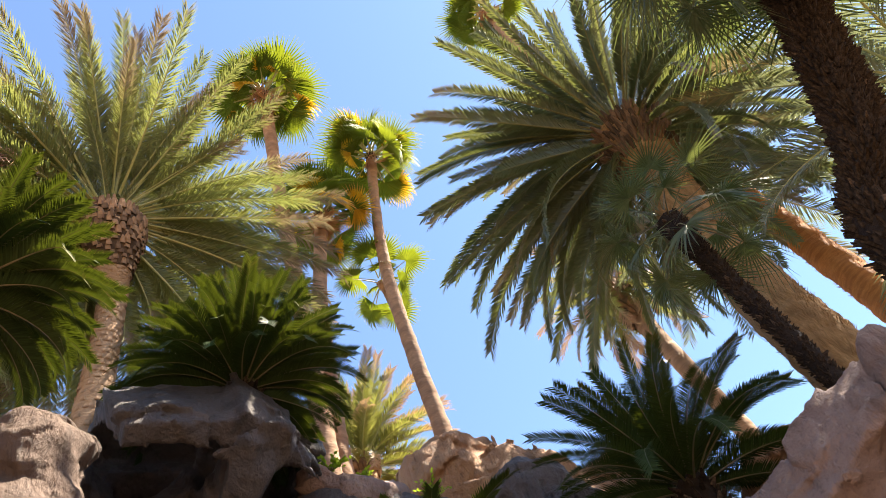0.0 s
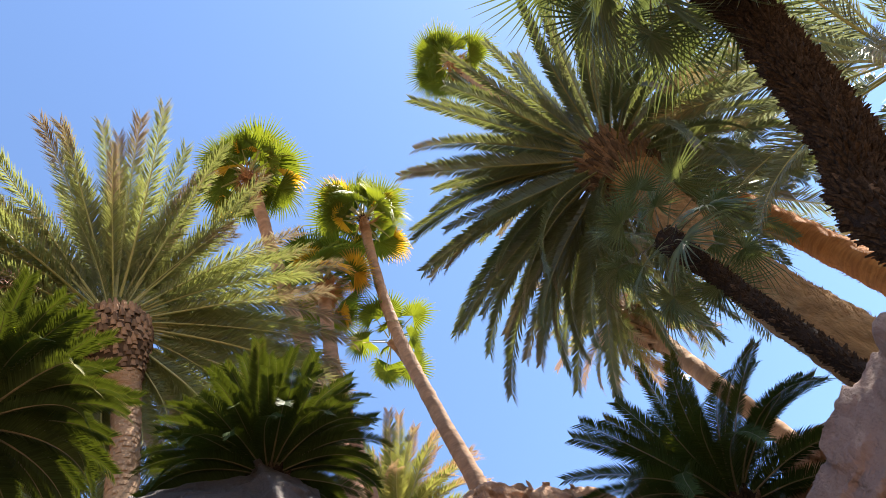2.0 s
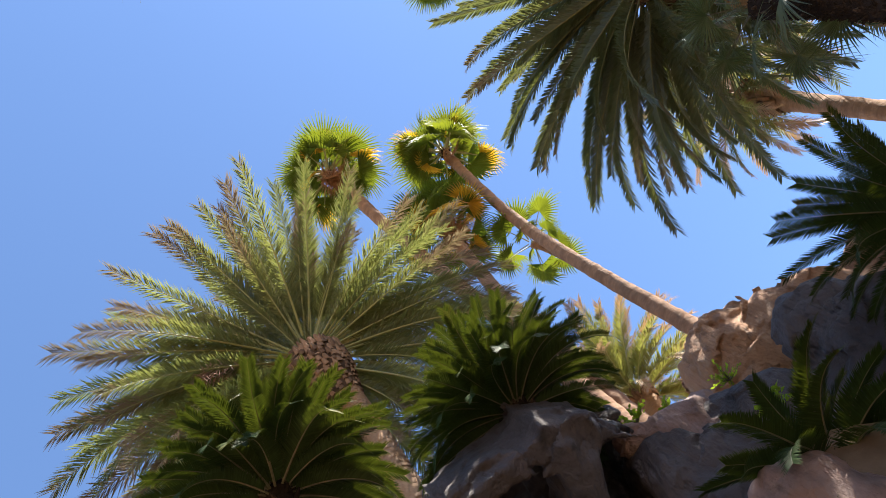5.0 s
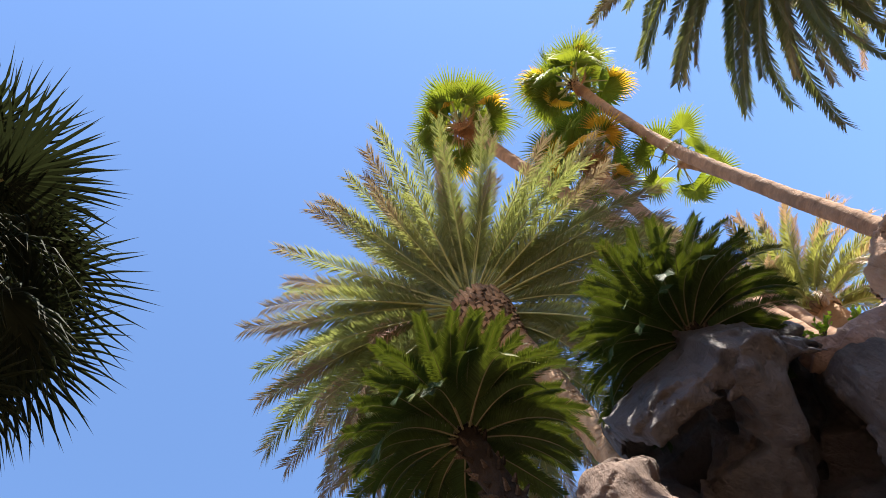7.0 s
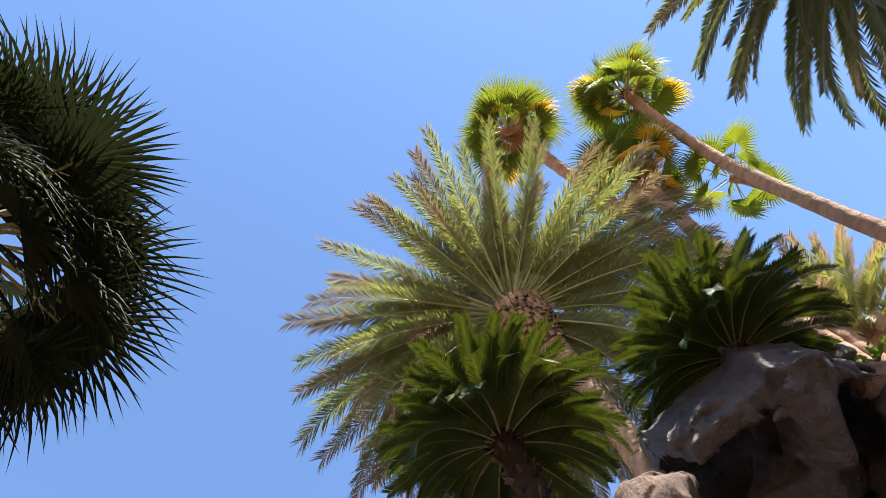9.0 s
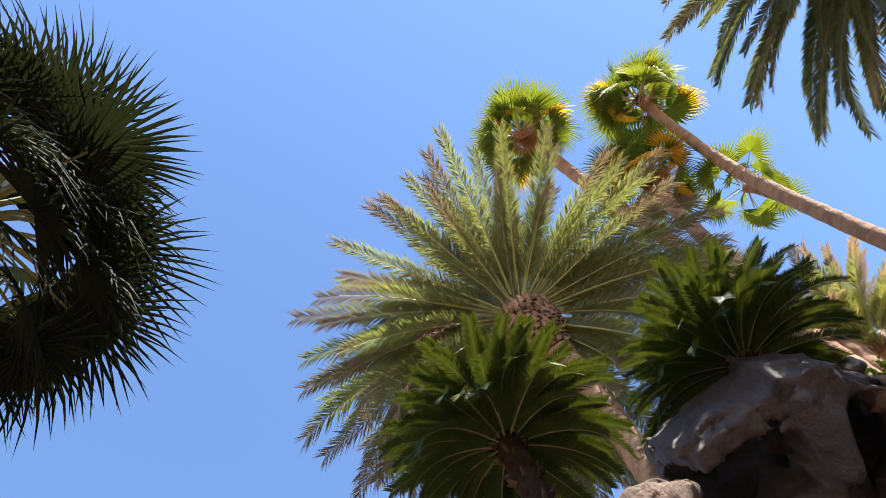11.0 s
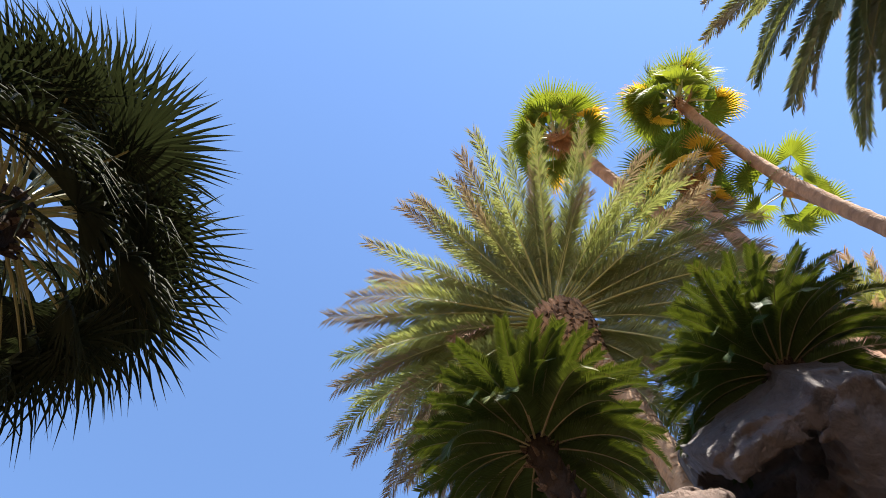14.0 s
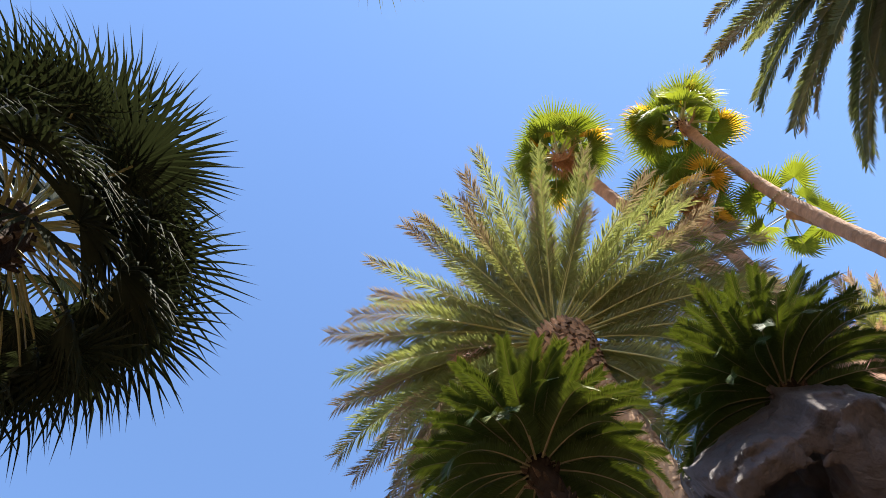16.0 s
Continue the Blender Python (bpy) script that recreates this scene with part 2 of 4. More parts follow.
def thing(name, at, label, category, group="", kind=""):
    ob = new(name)
    ob.location = at
    ob.empty_display_size = 0.2
    tagged(ob, label, category, group, kind)
    return ob


def part(name, me, parent, m=Matrix(), label=""):
    """One mesh object under a thing; m is its pose in the world."""
    ob = new(name, me)
    ob.parent = parent
    ob.matrix_basis = Matrix.Translation(-parent.location) @ m
    if label:
        ob["label"] = label
    return ob


class Build:
    """Gathers vertices and faces of one mesh."""
    def __init__(self):
        self.v, self.f, self.i, self.u = [], [], [], []

    def add(self, verts, faces, index, uvs):
        o = len(self.v)
        self.v += [tuple(x) for x in verts]
        self.f += [tuple(o + k for k in fc) for fc in faces]
        self.i += [index] * len(faces)
        self.u += uvs

    def tube(self, pts, radii, sides, index, flat=1.0):
        pts = [Vector(p) for p in pts]
        vs, fs, us = [], [], []
        for k, p in enumerate(pts):
            d = (pts[min(k + 1, len(pts) - 1)] - pts[max(k - 1, 0)]).normalized()
            side = d.cross(Vector((0, 0, 1)))
            side = side.normalized() if side.length > 1e-4 else Vector((0, 1, 0))
            up = side.cross(d)
            for s in range(sides):
                a = 2 * math.pi * s / sides
                vs.append(p + (side * math.cos(a) + up * math.sin(a) * flat) * radii[k])
                us.append((k / (len(pts) - 1) * 0.3, 0))
        for k in range(len(pts) - 1):
            for s in range(sides):
                a, b = k * sides + s, k * sides + (s + 1) % sides
                fs.append((a, b, b + sides, a + sides))
        fs.append(tuple(range(sides))[::-1])
        fs.append(tuple((len(pts) - 1) * sides + s for s in range(sides)))
        self.add(vs, fs, index, us)

    def mesh(self, name, mats, smooth=True):
        return mesh_of(name, self.v, self.f, mats, self.i, self.u, smooth)


def pinnate(name, mats, length, pairs, leaflet, droop, rng, width=0.022, start=0.16, forward=(62, 28), lift=(35, 8), stalk=0.03, sag=0.15, side_bend=0.0, taper=0.55, ruffle=7):
    """A feather leaf along +x: a curved midrib and two rows of leaflets. droop: degrees by which the tip is bent down."""
    b = Build()
    n = 14
    pts, dirs, p = [], [], Vector((0, 0, 0))
    for k in range(n + 1):
        s = k / n
        a, c = -radians(droop) * s ** 1.6, radians(side_bend) * s
        d = Vector((math.cos(a) * math.cos(c), math.cos(a) * math.sin(c), math.sin(a)))
        pts.append(p.copy())
        dirs.append(d)
        p += d * (length / n)
    b.tube(pts, [stalk * (1.25 - 1.15 * (k / n) ** 0.7) for k in range(n + 1)], 5, 1, 0.6)
    for k in range(pairs):
        s = start + (1 - start) * (k + 0.5) / pairs
        x = s * n
        j = min(int(x), n - 1)
        at, d = pts[j].lerp(pts[j + 1], x - j), dirs[j].lerp(dirs[j + 1], x - j).normalized()
        q = (s - start) / (1 - start)
        size = leaflet * (min(1.0, 0.5 + q * 2.8) * (1 - taper * max(0.0, q - 0.35) / 0.65))
        for sgn in (-1, 1):
            side = Vector((-d.y, d.x, 0)).normalized() * sgn
            up = side.cross(d) * sgn * -1
            up = up if up.z > 0 else -up
            fa = radians(forward[0] + (forward[1] - forward[0]) * q + rng.uniform(-ruffle, ruffle))
            li = radians(lift[0] + (lift[1] - lift[0]) * q + rng.uniform(-1.8, 1.8) * ruffle)
            w = (d * math.cos(fa) + (side * math.cos(li) + up * math.sin(li)) * math.sin(fa)).normalized()
            z = size * rng.uniform(0.86, 1.1)
            half = d * (width * 0.5)
            mid = at + w * z * 0.5 - Vector((0, 0, sag * 0.2 * z))
            tip = at + w * z - Vector((0, 0, sag * z))
            fold = up * width * 0.25
            b.add([at - half * 0.5, at + half * 0.5, mid - half + fold, mid + half + fold, tip], [(0, 1, 3, 2), (2, 3, 4)], 0, [(s, 0), (s, 0), (s, 0.5), (s, 0.5), (s, 1)])
    me = b.mesh(name, mats, False)
    end = pts[-1]
    CHORD[me.name] = (end.length, math.degrees(math.atan2(-end.z, math.hypot(end.x, end.y))), math.degrees(math.atan2(end.y, end.x)))
    return me


CHORD = {}


def fan(name, mats, stalk, radius, segments, spread, rng, cut=0.55, droop=25, cone=18, tip_hang=0.12, thick=0.012, arch=12):
    """A fan leaf: a stalk along +x and a pleated blade of joined segments whose tips hang free."""
    b = Build()
    n, pts, p = 6, [], Vector((0, 0, 0))
    for k in range(n + 1):
        a = -radians(arch) * (k / n)
        pts.append(p.copy())
        p += Vector((math.cos(a), 0, math.sin(a))) * (stalk / n)
    b.tube(pts, [thick * (1.5 - 0.8 * k / n) for k in range(n + 1)], 5, 1, 0.6)
    root = pts[-1]
    tilt = Matrix.Rotation(radians(droop), 3, "Y")
    rows = []
    for k in range(segments + 1):
        a = radians(-spread / 2 + spread * k / segments)
        rows.append(a)
    for k in range(segments):
        a0, a1 = rows[k], rows[k + 1]
        am = (a0 + a1) / 2 + rng.uniform(-0.02, 0.02)
        rr = radius * (0.78 + 0.22 * math.cos(am * 0.5)) * rng.uniform(0.9, 1.08)
        rc = radius * cut * rng.uniform(0.9, 1.1)

        def at(a, r, lift):
            drop = math.sin(radians(cone)) * r * abs(math.sin(a / 2)) ** 1.5
            v = Vector((math.cos(a) * r, math.sin(a) * r, lift - drop))
            return root + tilt @ v
        gap = (a1 - a0) * 0.5
        pl = rc * gap * 0.95
        hang = Vector((0, 0, -tip_hang * radius * rng.uniform(0.3, 1.9)))
        low = at(a0, rc, 0), at(am, rc, pl), at(a1, rc, 0)
        r3 = rc + (rr - rc) * 0.55
        outer = at(am - gap * 0.55 * rc / r3, r3, 0) + hang * 0.3, at(am, r3, pl * 0.6) + hang * 0.3, at(am + gap * 0.55 * rc / r3, r3, 0) + hang * 0.3
        tip = at(am, rr, 0) + hang
        vs = [root, low[0], low[1], low[2], outer[0], outer[1], outer[2], tip]
        fs = [(0, 1, 2), (0, 2, 3), (1, 4, 5, 2), (2, 5, 6, 3), (4, 7, 5), (5, 7, 6)]
        b.add(vs, fs, 0, [(0.3, 0), (0.5, 0.3), (0.5, 0.3), (0.5, 0.3), (0.8, 0.6), (0.8, 0.6), (0.8, 0.6), (1, 1)])
    return b.mesh(name, mats, False)


def smooth_line(pts, per=8):
    """Catmull-Rom through points of any width."""
    P = np.array(pts, dtype=float)
    P = np.vstack([2 * P[0] - P[1], P, 2 * P[-1] - P[-2]])
    out = []
    for k in range(1, len(P) - 2):
        a, b, c, d = P[k - 1], P[k], P[k + 1], P[k + 2]
        for s in np.arange(per) / per:
            out.append(0.5 * (2 * b + (c - a) * s + (2 * a - 5 * b + 4 * c - d) * s * s + (3 * b - a - 3 * c + d) * s ** 3))
    out.append(P[-2])
    return np.array(out)


def trunk_mesh(name, line, mat, seed=1, sides=28, per=14, lump=0.06, ring=0.0, ring_step=0.12, shag=0.0):
    """A trunk through rows (x, y, z, radius), with lumps, leaf-scar rings and shaggy fibre."""
    L = smooth_line(line, per)
    vs, fs = [], []
    for k in range(len(L)):
        d = L[min(k + 1, len(L) - 1), :3] - L[max(k - 1, 0), :3]
        d = Vector(d).normalized()
        s1 = d.cross(Vector((0, 1, 0.01))).normalized()
        s2 = d.cross(s1)
        for s in range(sides):
            a = 2 * math.pi * s / sides
            vs.append(Vector(L[k, :3]) + (s1 * math.cos(a) + s2 * math.sin(a)) * L[k, 3])
    V = np.array([tuple(v) for v in vs])
    ctr = np.repeat(L[:, :3], sides, axis=0)
    out = V - ctr
    n = fractal(V * 5.0, 4, seed)
    grow = 1 + lump * n
    if ring:
        ph = (V[:, 2] + 0.035 * fractal(V * 3.0, 3, seed + 3)) / ring_step
        grow += ring * ((ph % 1) ** 1.5 - 0.4)
    if shag:
        grow += shag * fractal(V * np.array([16.0, 16.0, 38.0]), 3, seed + 6, True)
    V = ctr + out * grow[:, None]
    for k in range(len(L) - 1):
        for s in range(sides):
            a, b = k * sides + s, k * sides + (s + 1) % sides
            fs.append((a, b, b + sides, a + sides))
    fs.append(tuple((len(L) - 1) * sides + s for s in range(sides)))
    return mesh_of(name, V, fs, [mat])


def shag_mesh(name, line, mat, n, rng, length=0.06, width=0.03, tilt=40, from_=0.0, to=1.0):
    """Many small ragged scales on a trunk, in one mesh."""
    L = smooth_line(line, 20)
    vs, fs = [], []
    for k in range(n):
        s = from_ + (to - from_) * rng.random()
        j = min(int(s * (len(L) - 1)), len(L) - 2)
        mid = Vector(L[j, :3]).lerp(Vector(L[j + 1, :3]), rng.random())
        d = Vector(L[j + 1, :3] - L[j, :3]).normalized()
        a = rng.uniform(0, 2 * math.pi)
        s1 = d.cross(Vector((0, 1, 0.01))).normalized()
        o = s1 * math.cos(a) + d.cross(s1) * math.sin(a)
        side = d.cross(o)
        t = radians(tilt + rng.uniform(-28, 28))
        way = (o * math.cos(t) + d * math.sin(t) + side * rng.uniform(-0.35, 0.35)).normalized()
        z, w = length * rng.uniform(0.5, 1.5), width * rng.uniform(0.5, 1.4)
        at = mid + o * (L[j, 3] * 0.96)
        thick = (o * math.sin(t) - d * math.cos(t)) * w * 0.3
        q = len(vs)
        vs += [at - side * w / 2, at + side * w / 2, at + thick * 2, at + way * z * 0.7 - side * w * 0.4, at + way * z * rng.uniform(0.75, 1.05) + side * w * rng.uniform(0.1, 0.4), at + way * z + thick * 0.6]
        fs += [(q, q + 1, q + 4, q + 3), (q + 1, q + 2, q + 5, q + 4), (q + 2, q, q + 3, q + 5), (q + 3, q + 4, q + 5)]
    return mesh_of(name, vs, fs, [mat], smooth=False)


def boot_mesh(name, mat, length, width, thick, point=0.6):
    """An old leaf base along +x, flat below, broken off at the end."""
    xs = [0, 0.35 * length, 0.75 * length, length]
    ws = [width, width * 0.92, width * point, width * point * 0.7]
    ts = [thick, thick * 0.9, thick * 0.6, thick * 0.35]
    vs, fs = [], []
    for x, w, t in zip(xs, ws, ts):
        vs += [(x, -w / 2, 0), (x, 0, -t * 0.35), (x, w / 2, 0), (x, w * 0.3, t), (x, -w * 0.3, t)]
    for k in range(3):
        for s in range(5):
            a, b = k * 5 + s, k * 5 + (s + 1) % 5
            fs.append((a, a + 5, b + 5, b))
    fs.append((15, 16, 17, 18, 19)[::-1])
    return mesh_of(name, vs, fs, [mat], smooth=False)


def leaf_pose(hub, az, el, roll=0.0, out=0.0, scale=1.0):
    """az: degrees clockwise from +y; el: above the horizon; out: how far from the hub's axis the leaf starts."""
    turn = Matrix.Rotation(radians(90 - az), 4, "Z") @ Matrix.Rotation(radians(-el), 4, "Y") @ Matrix.Rotation(radians(roll), 4, "X")
    return Matrix.Translation(hub) @ turn @ Matrix.Translation((out, 0, 0)) @ Matrix.Scale(scale, 4)


def rosette(owner, name, meshes, hub, n, lo, hi, rng, power=1.0, out=0.15, spread=8, scale=(0.85, 1.08), skip=None, az0=0.0, rise=0.25, roll=25):
    """n leaves round a hub by the golden angle, from the steep young ones to the hanging old ones."""
    for k in range(n):
        q = (k + 0.5) / n
        el = hi + (lo - hi) * q ** power + rng.uniform(-spread, spread)
        az = (az0 + k * 137.508 + rng.uniform(-spread, spread)) % 360
        if skip and skip(az, el):
            continue
        me = meshes[min(len(meshes) - 1, int(q * len(meshes)))]
        at = Vector(hub) + Vector((0, 0, rise * (0.5 - q)))
        part(name, me, owner, leaf_pose(at, az, el, rng.uniform(-roll, roll), out, rng.uniform(*scale)))


def aimed(owner, name, meshes, hub, rows, rng, out=0.2):
    """Leaves whose tips point to given places: rows of (azimuth, elevation of the tip, length)."""
    for az, el, length in rows:
        me = meshes[min(len(meshes) - 1, max(0, int((55 - el) / 100 * len(meshes)) + rng.choice((0, 0, 1))))]
        far, drop, turn = CHORD[me.name]
        part(name, me, owner, leaf_pose(hub, az + turn, el + drop, rng.uniform(-15, 15), out, (length - out) / far))


def axis_pose(at, outward, up):
    """Pose whose x points outward and z along up."""
    x = Vector(outward).normalized()
    y = Vector(up).cross(x).normalized()
    z = x.cross(y)
    return Matrix.Translation(at) @ Matrix((x, y, z)).transposed().to_4x4()


def boots_on(owner, name, meshes, line, n, rng, tilt=55, jitter=8, from_=0.0, to=1.0, sink=0.02):
    """Leaf bases in a spiral on a trunk line of rows (x, y, z, radius)."""
    L = smooth_line(line, 20)
    for k in range(n):
        s = from_ + (to - from_) * (k + 0.5) / n
        j = min(int(s * (len(L) - 1)), len(L) - 2)
        row = L[j]
        d = Vector(L[j + 1, :3] - L[j, :3]).normalized()
        a = radians(k * 137.508 + rng.uniform(-jitter, jitter))
        s1 = d.cross(Vector((0, 1, 0.01))).normalized()
        s2 = d.cross(s1)
        o = s1 * math.cos(a) + s2 * math.sin(a)
        t = radians(tilt + rng.uniform(-jitter, jitter))
        way = o * math.cos(t) + d * math.sin(t)
        part(name, meshes[k % len(meshes)], owner, axis_pose(Vector(row[:3]) + o * (row[3] - sink), way, o * math.sin(t) - d * math.cos(t)))


def surface_net(F, origin, step):
    """The zero surface of a field on a grid, as vertices and quads."""
    S = F < 0
    n = np.array(F.shape) - 1
    pos, cnt = np.zeros((*n, 3)), np.zeros(n)
    corners = [(0, 0, 0), (1, 0, 0), (0, 1, 0), (1, 1, 0), (0, 0, 1), (1, 0, 1), (0, 1, 1), (1, 1, 1)]

    def at(c, A):
        return A[c[0]:c[0] + n[0], c[1]:c[1] + n[1], c[2]:c[2] + n[2]]
    for a in corners:
        for ax in range(3):
            if a[ax]:
                continue
            b = tuple(v + (k == ax) for k, v in enumerate(a))
            fa, fb = at(a, F), at(b, F)
            hit = at(a, S) != at(b, S)
            t = np.where(hit, fa / np.where(fa == fb, 1, fa - fb), 0)
            for k in range(3):
                pos[..., k] += np.where(hit, a[k] + (t if k == ax else 0), 0)
            cnt += hit
    live = cnt > 0
    ids = np.full(live.shape, -1, dtype=np.int64)
    ids[live] = np.arange(live.sum())
    idx = np.argwhere(live)
    V = np.array(origin) + (idx + pos[live] / cnt[live][:, None]) * step
    quads = []
    for ax in range(3):
        u, v = (ax + 1) % 3, (ax + 2) % 3
        sl0, sl1 = [slice(None)] * 3, [slice(None)] * 3
        sl0[ax], sl1[ax] = slice(0, -1), slice(1, None)
        cross = S[tuple(sl0)] != S[tuple(sl1)]
        e = np.argwhere(cross)
        e = e[(e[:, u] > 0) & (e[:, v] > 0) & (e[:, u] < n[u]) & (e[:, v] < n[v])]
        du, dv = np.eye(3, dtype=int)[u], np.eye(3, dtype=int)[v]
        q = np.stack([ids[tuple((e - du - dv).T)], ids[tuple((e - dv).T)], ids[tuple(e.T)], ids[tuple((e - du).T)]], 1)
        flip = ~S[tuple(e.T)]
        q[flip] = q[flip][:, ::-1]
        quads.append(q)
    Q = np.vstack(quads)
    return V, Q[(Q >= 0).all(axis=1)].tolist()


# ---------------------------------------------------------------- ground and rocks
def ease(x, a, b):
    t = np.clip((x - a) / (b - a), 0, 1)
    return t * t * (3 - 2 * t)


def ground_height(x, y):
    """A walk in a hollow below a planted rock bank; unseen rise added behind."""
    r, az = np.hypot(x, y), np.degrees(np.arctan2(x, y))
    bank = ease(az, -128, -108) * (1 - ease(az, 62, 95))
    top = 4.1 - 1.7 * ease(az, -14, 12)
    rise = top * ease(r, 3.0, 4.3) + 0.32 * np.clip(r - 4.3, 0, 9) * (1 - 0.0 * r)
    # Rise out of view round the back, added to cut skylight near the horizon.
    back = (1 - bank) * 3.0 * ease(r, 8.0, 14.0)
    return (bank * rise + back) * (1 - ease(r, 22, 60))


def build_ground():
    rs = np.concatenate([np.linspace(0.0, 2.6, 12), np.linspace(2.8, 6.0, 34), np.linspace(6.3, 24, 44), np.geomspace(26, 3000, 26)])
    na = 200
    X = np.array([(r * math.sin(2 * math.pi * k / na), r * math.cos(2 * math.pi * k / na)) for r in rs[1:] for k in range(na)])
    X = np.vstack([[0, 0], X])
    P = np.column_stack([X, np.zeros(len(X))])
    z = ground_height(X[:, 0], X[:, 1])
    z = z + (0.12 * fractal(P * 0.9, 4, 3) + 0.03 * fractal(P * 4.0, 3, 5)) * ease(z, 0.0, 1.0) + 0.012 * fractal(P * 2.0, 3, 8)
    fs = [(0, 1 + (k + 1) % na, 1 + k) for k in range(na)]
    for j in range(len(rs) - 2):
        for k in range(na):
            a, b = 1 + j * na + k, 1 + j * na + (k + 1) % na
            fs.append((a, b, b + na, a + na))
    me = mesh_of("ground", np.column_stack([X, z]), fs, [M_SOIL])
    tagged(new("ground", me), "unseen soil of the hollow and bank, pale to bounce light up", "ground", kind="structure")


build_ground()


def fractured(p, seed, size=0.55):
    """Flat facets that meet in sharp steps: every point takes the slope of its nearest seed of a jittered grid."""
    q = p / size + 0.3 * value_noise(p * 3, seed)[:, None]
    i = np.floor(q - 0.5).astype(np.int64)
    lo, n = i.min(axis=0), i.max(axis=0) - i.min(axis=0) + 2
    rs = np.random.RandomState(seed)
    spot, slope, step = 0.5 + rs.uniform(-0.32, 0.32, (*n, 3)), rs.uniform(-1, 1, (*n, 3)), rs.uniform(-0.5, 0.5, n)
    best, out = np.full(len(q), 1e9), np.zeros(len(q))
    for dx in (0, 1):
        for dy in (0, 1):
            for dz in (0, 1):
                c = i - lo + np.array([dx, dy, dz])
                k = (c[:, 0], c[:, 1], c[:, 2])
                d = q - lo - c - spot[k]
                r = (d * d).sum(axis=1)
                near = r < best
                best = np.where(near, r, best)
                out = np.where(near, step[k] + (d * slope[k]).sum(axis=1), out)
    return out


def rock(label, mat, lobes, seed=1, step=0.04, rough=1.0, blend=0.2, cuts=40, fins=(), facet=0.0, blocks=(), pits=(), group="rocks of the bank"):
    """A boulder grown from ellipsoid lobes (x, y, z, half-sizes, turn) and turned blocks, with pits taken out, facets and weathering."""
    rng = random.Random(seed)
    lob = np.array([l[:6] for l in lobes])
    big = lob[:, 3:6].max(axis=1)
    size = min(1.6, 0.5 * (lob[:, :3] + big[:, None]).max(axis=0)[0] - 0.5 * (lob[:, :3] - big[:, None]).min(axis=0)[0])
    lo, hi = (lob[:, :3] - big[:, None]).min(axis=0) - 0.15, (lob[:, :3] + big[:, None]).max(axis=0) + 0.15
    for l in blocks:
        far = np.linalg.norm(l[3:6]) + 0.1
        lo, hi = np.minimum(lo, np.array(l[:3]) - far), np.maximum(hi, np.array(l[:3]) + far)
    ax = [np.arange(lo[k], hi[k], step) for k in range(3)]
    G = np.stack(np.meshgrid(*ax, indexing="ij"), -1)
    shape = G.shape[:3]
    P = G.reshape(-1, 3)

    def egg(l):
        c, s = math.cos(radians(l[6] if len(l) > 6 else 0)), math.sin(radians(l[6] if len(l) > 6 else 0))
        d = P - np.array(l[:3])
        d = np.column_stack([d[:, 0] * c + d[:, 1] * s, -d[:, 0] * s + d[:, 1] * c, d[:, 2]])
        return (np.linalg.norm(d / np.array(l[3:6]), axis=1) - 1) * min(l[3:6])
    F = egg(lobes[0])
    for l in lobes[1:]:
        g = egg(l)
        h = np.clip(0.5 + 0.5 * (F - g) / blend, 0, 1)
        F = F * (1 - h) + g * h - blend * h * (1 - h)

    def block(l):
        d = np.abs((P - np.array(l[:3])) @ np.array(Euler([radians(a) for a in l[6:9]]).to_matrix())) - np.array(l[3:6]) + 0.03
        return np.linalg.norm(np.maximum(d, 0), axis=1) + np.minimum(d.max(axis=1), 0) - 0.03
    for l in blocks:
        g = block(l)
        h = np.clip(0.5 + 0.5 * (F - g) / 0.04, 0, 1)
        F = F * (1 - h) + g * h - 0.04 * h * (1 - h)
    for l in pits:
        F = np.maximum(F, -block(l))
    mid = lob[0, :3]
    # flat faces split off all round
    near = np.abs(F) < 0.5
    S, N = P[np.abs(F) < step], P[near]
    worst = np.full(len(N), -9.0)
    for _ in range(cuts or 1):
        n = np.array(Vector((rng.gauss(0, 1), rng.gauss(0, 1), rng.gauss(0, 0.9))).normalized())
        worst = np.maximum(worst, N @ n - (S @ n).max() + rng.uniform(0.03, 0.13) * size * (cuts > 0))
    F[near] = np.maximum(F[near], worst)
    near = np.abs(F) < 0.35
    N = P[near]
    F[near] += rough * (0.02 - 0.03 * fractal(N * 1.5, 3, seed, True) * 0.5 - 0.02 * np.tanh(3 * fractal(N * 2.6 + 5, 3, seed + 3)))
    if facet:
        near = np.abs(F) < 2.5 * facet
        F[near] += facet * (1.2 * fractured(P[near], seed) + 0.5 * fractured(P[near], seed + 30, 0.24))
    for l in fins:
        g = egg(l)
        h = np.clip(0.5 + 0.5 * (F - g) / 0.12, 0, 1)
        F = F * (1 - h) + g * h - 0.12 * h * (1 - h)
    near = np.abs(F) < 0.2
    N = P[near]
    crease = np.abs(value_noise(N * np.array([3.0, 3.0, 1.6]) + 0.4 * value_noise(N * 5, seed + 2)[:, None], seed + 8))
    F[near] += rough * (0.034 * fractal(N * 4.0, 5, seed + 5, True, 0.55) + 0.07 * np.clip(0.16 - crease, 0, 1) / 0.16)
    V, Q = surface_net(F.reshape(shape), lo, step)
    at = mid.copy()
    me = mesh_of("rock", V - at, Q, [mat])
    ob = new("rock", me)
    ob.location = at
    tagged(ob, label, "rock", group)
    return ob


def balls(*rows):
    return tuple((x, y, z, r, r, r) for x, y, z, r in rows)


def chain(a, b, ra, rb, n):
    """Balls in a row from a to b."""
    return tuple((*Vector(a).lerp(Vector(b), k / (n - 1)), *[ra + (rb - ra) * k / (n - 1)] * 3) for k in range(n))


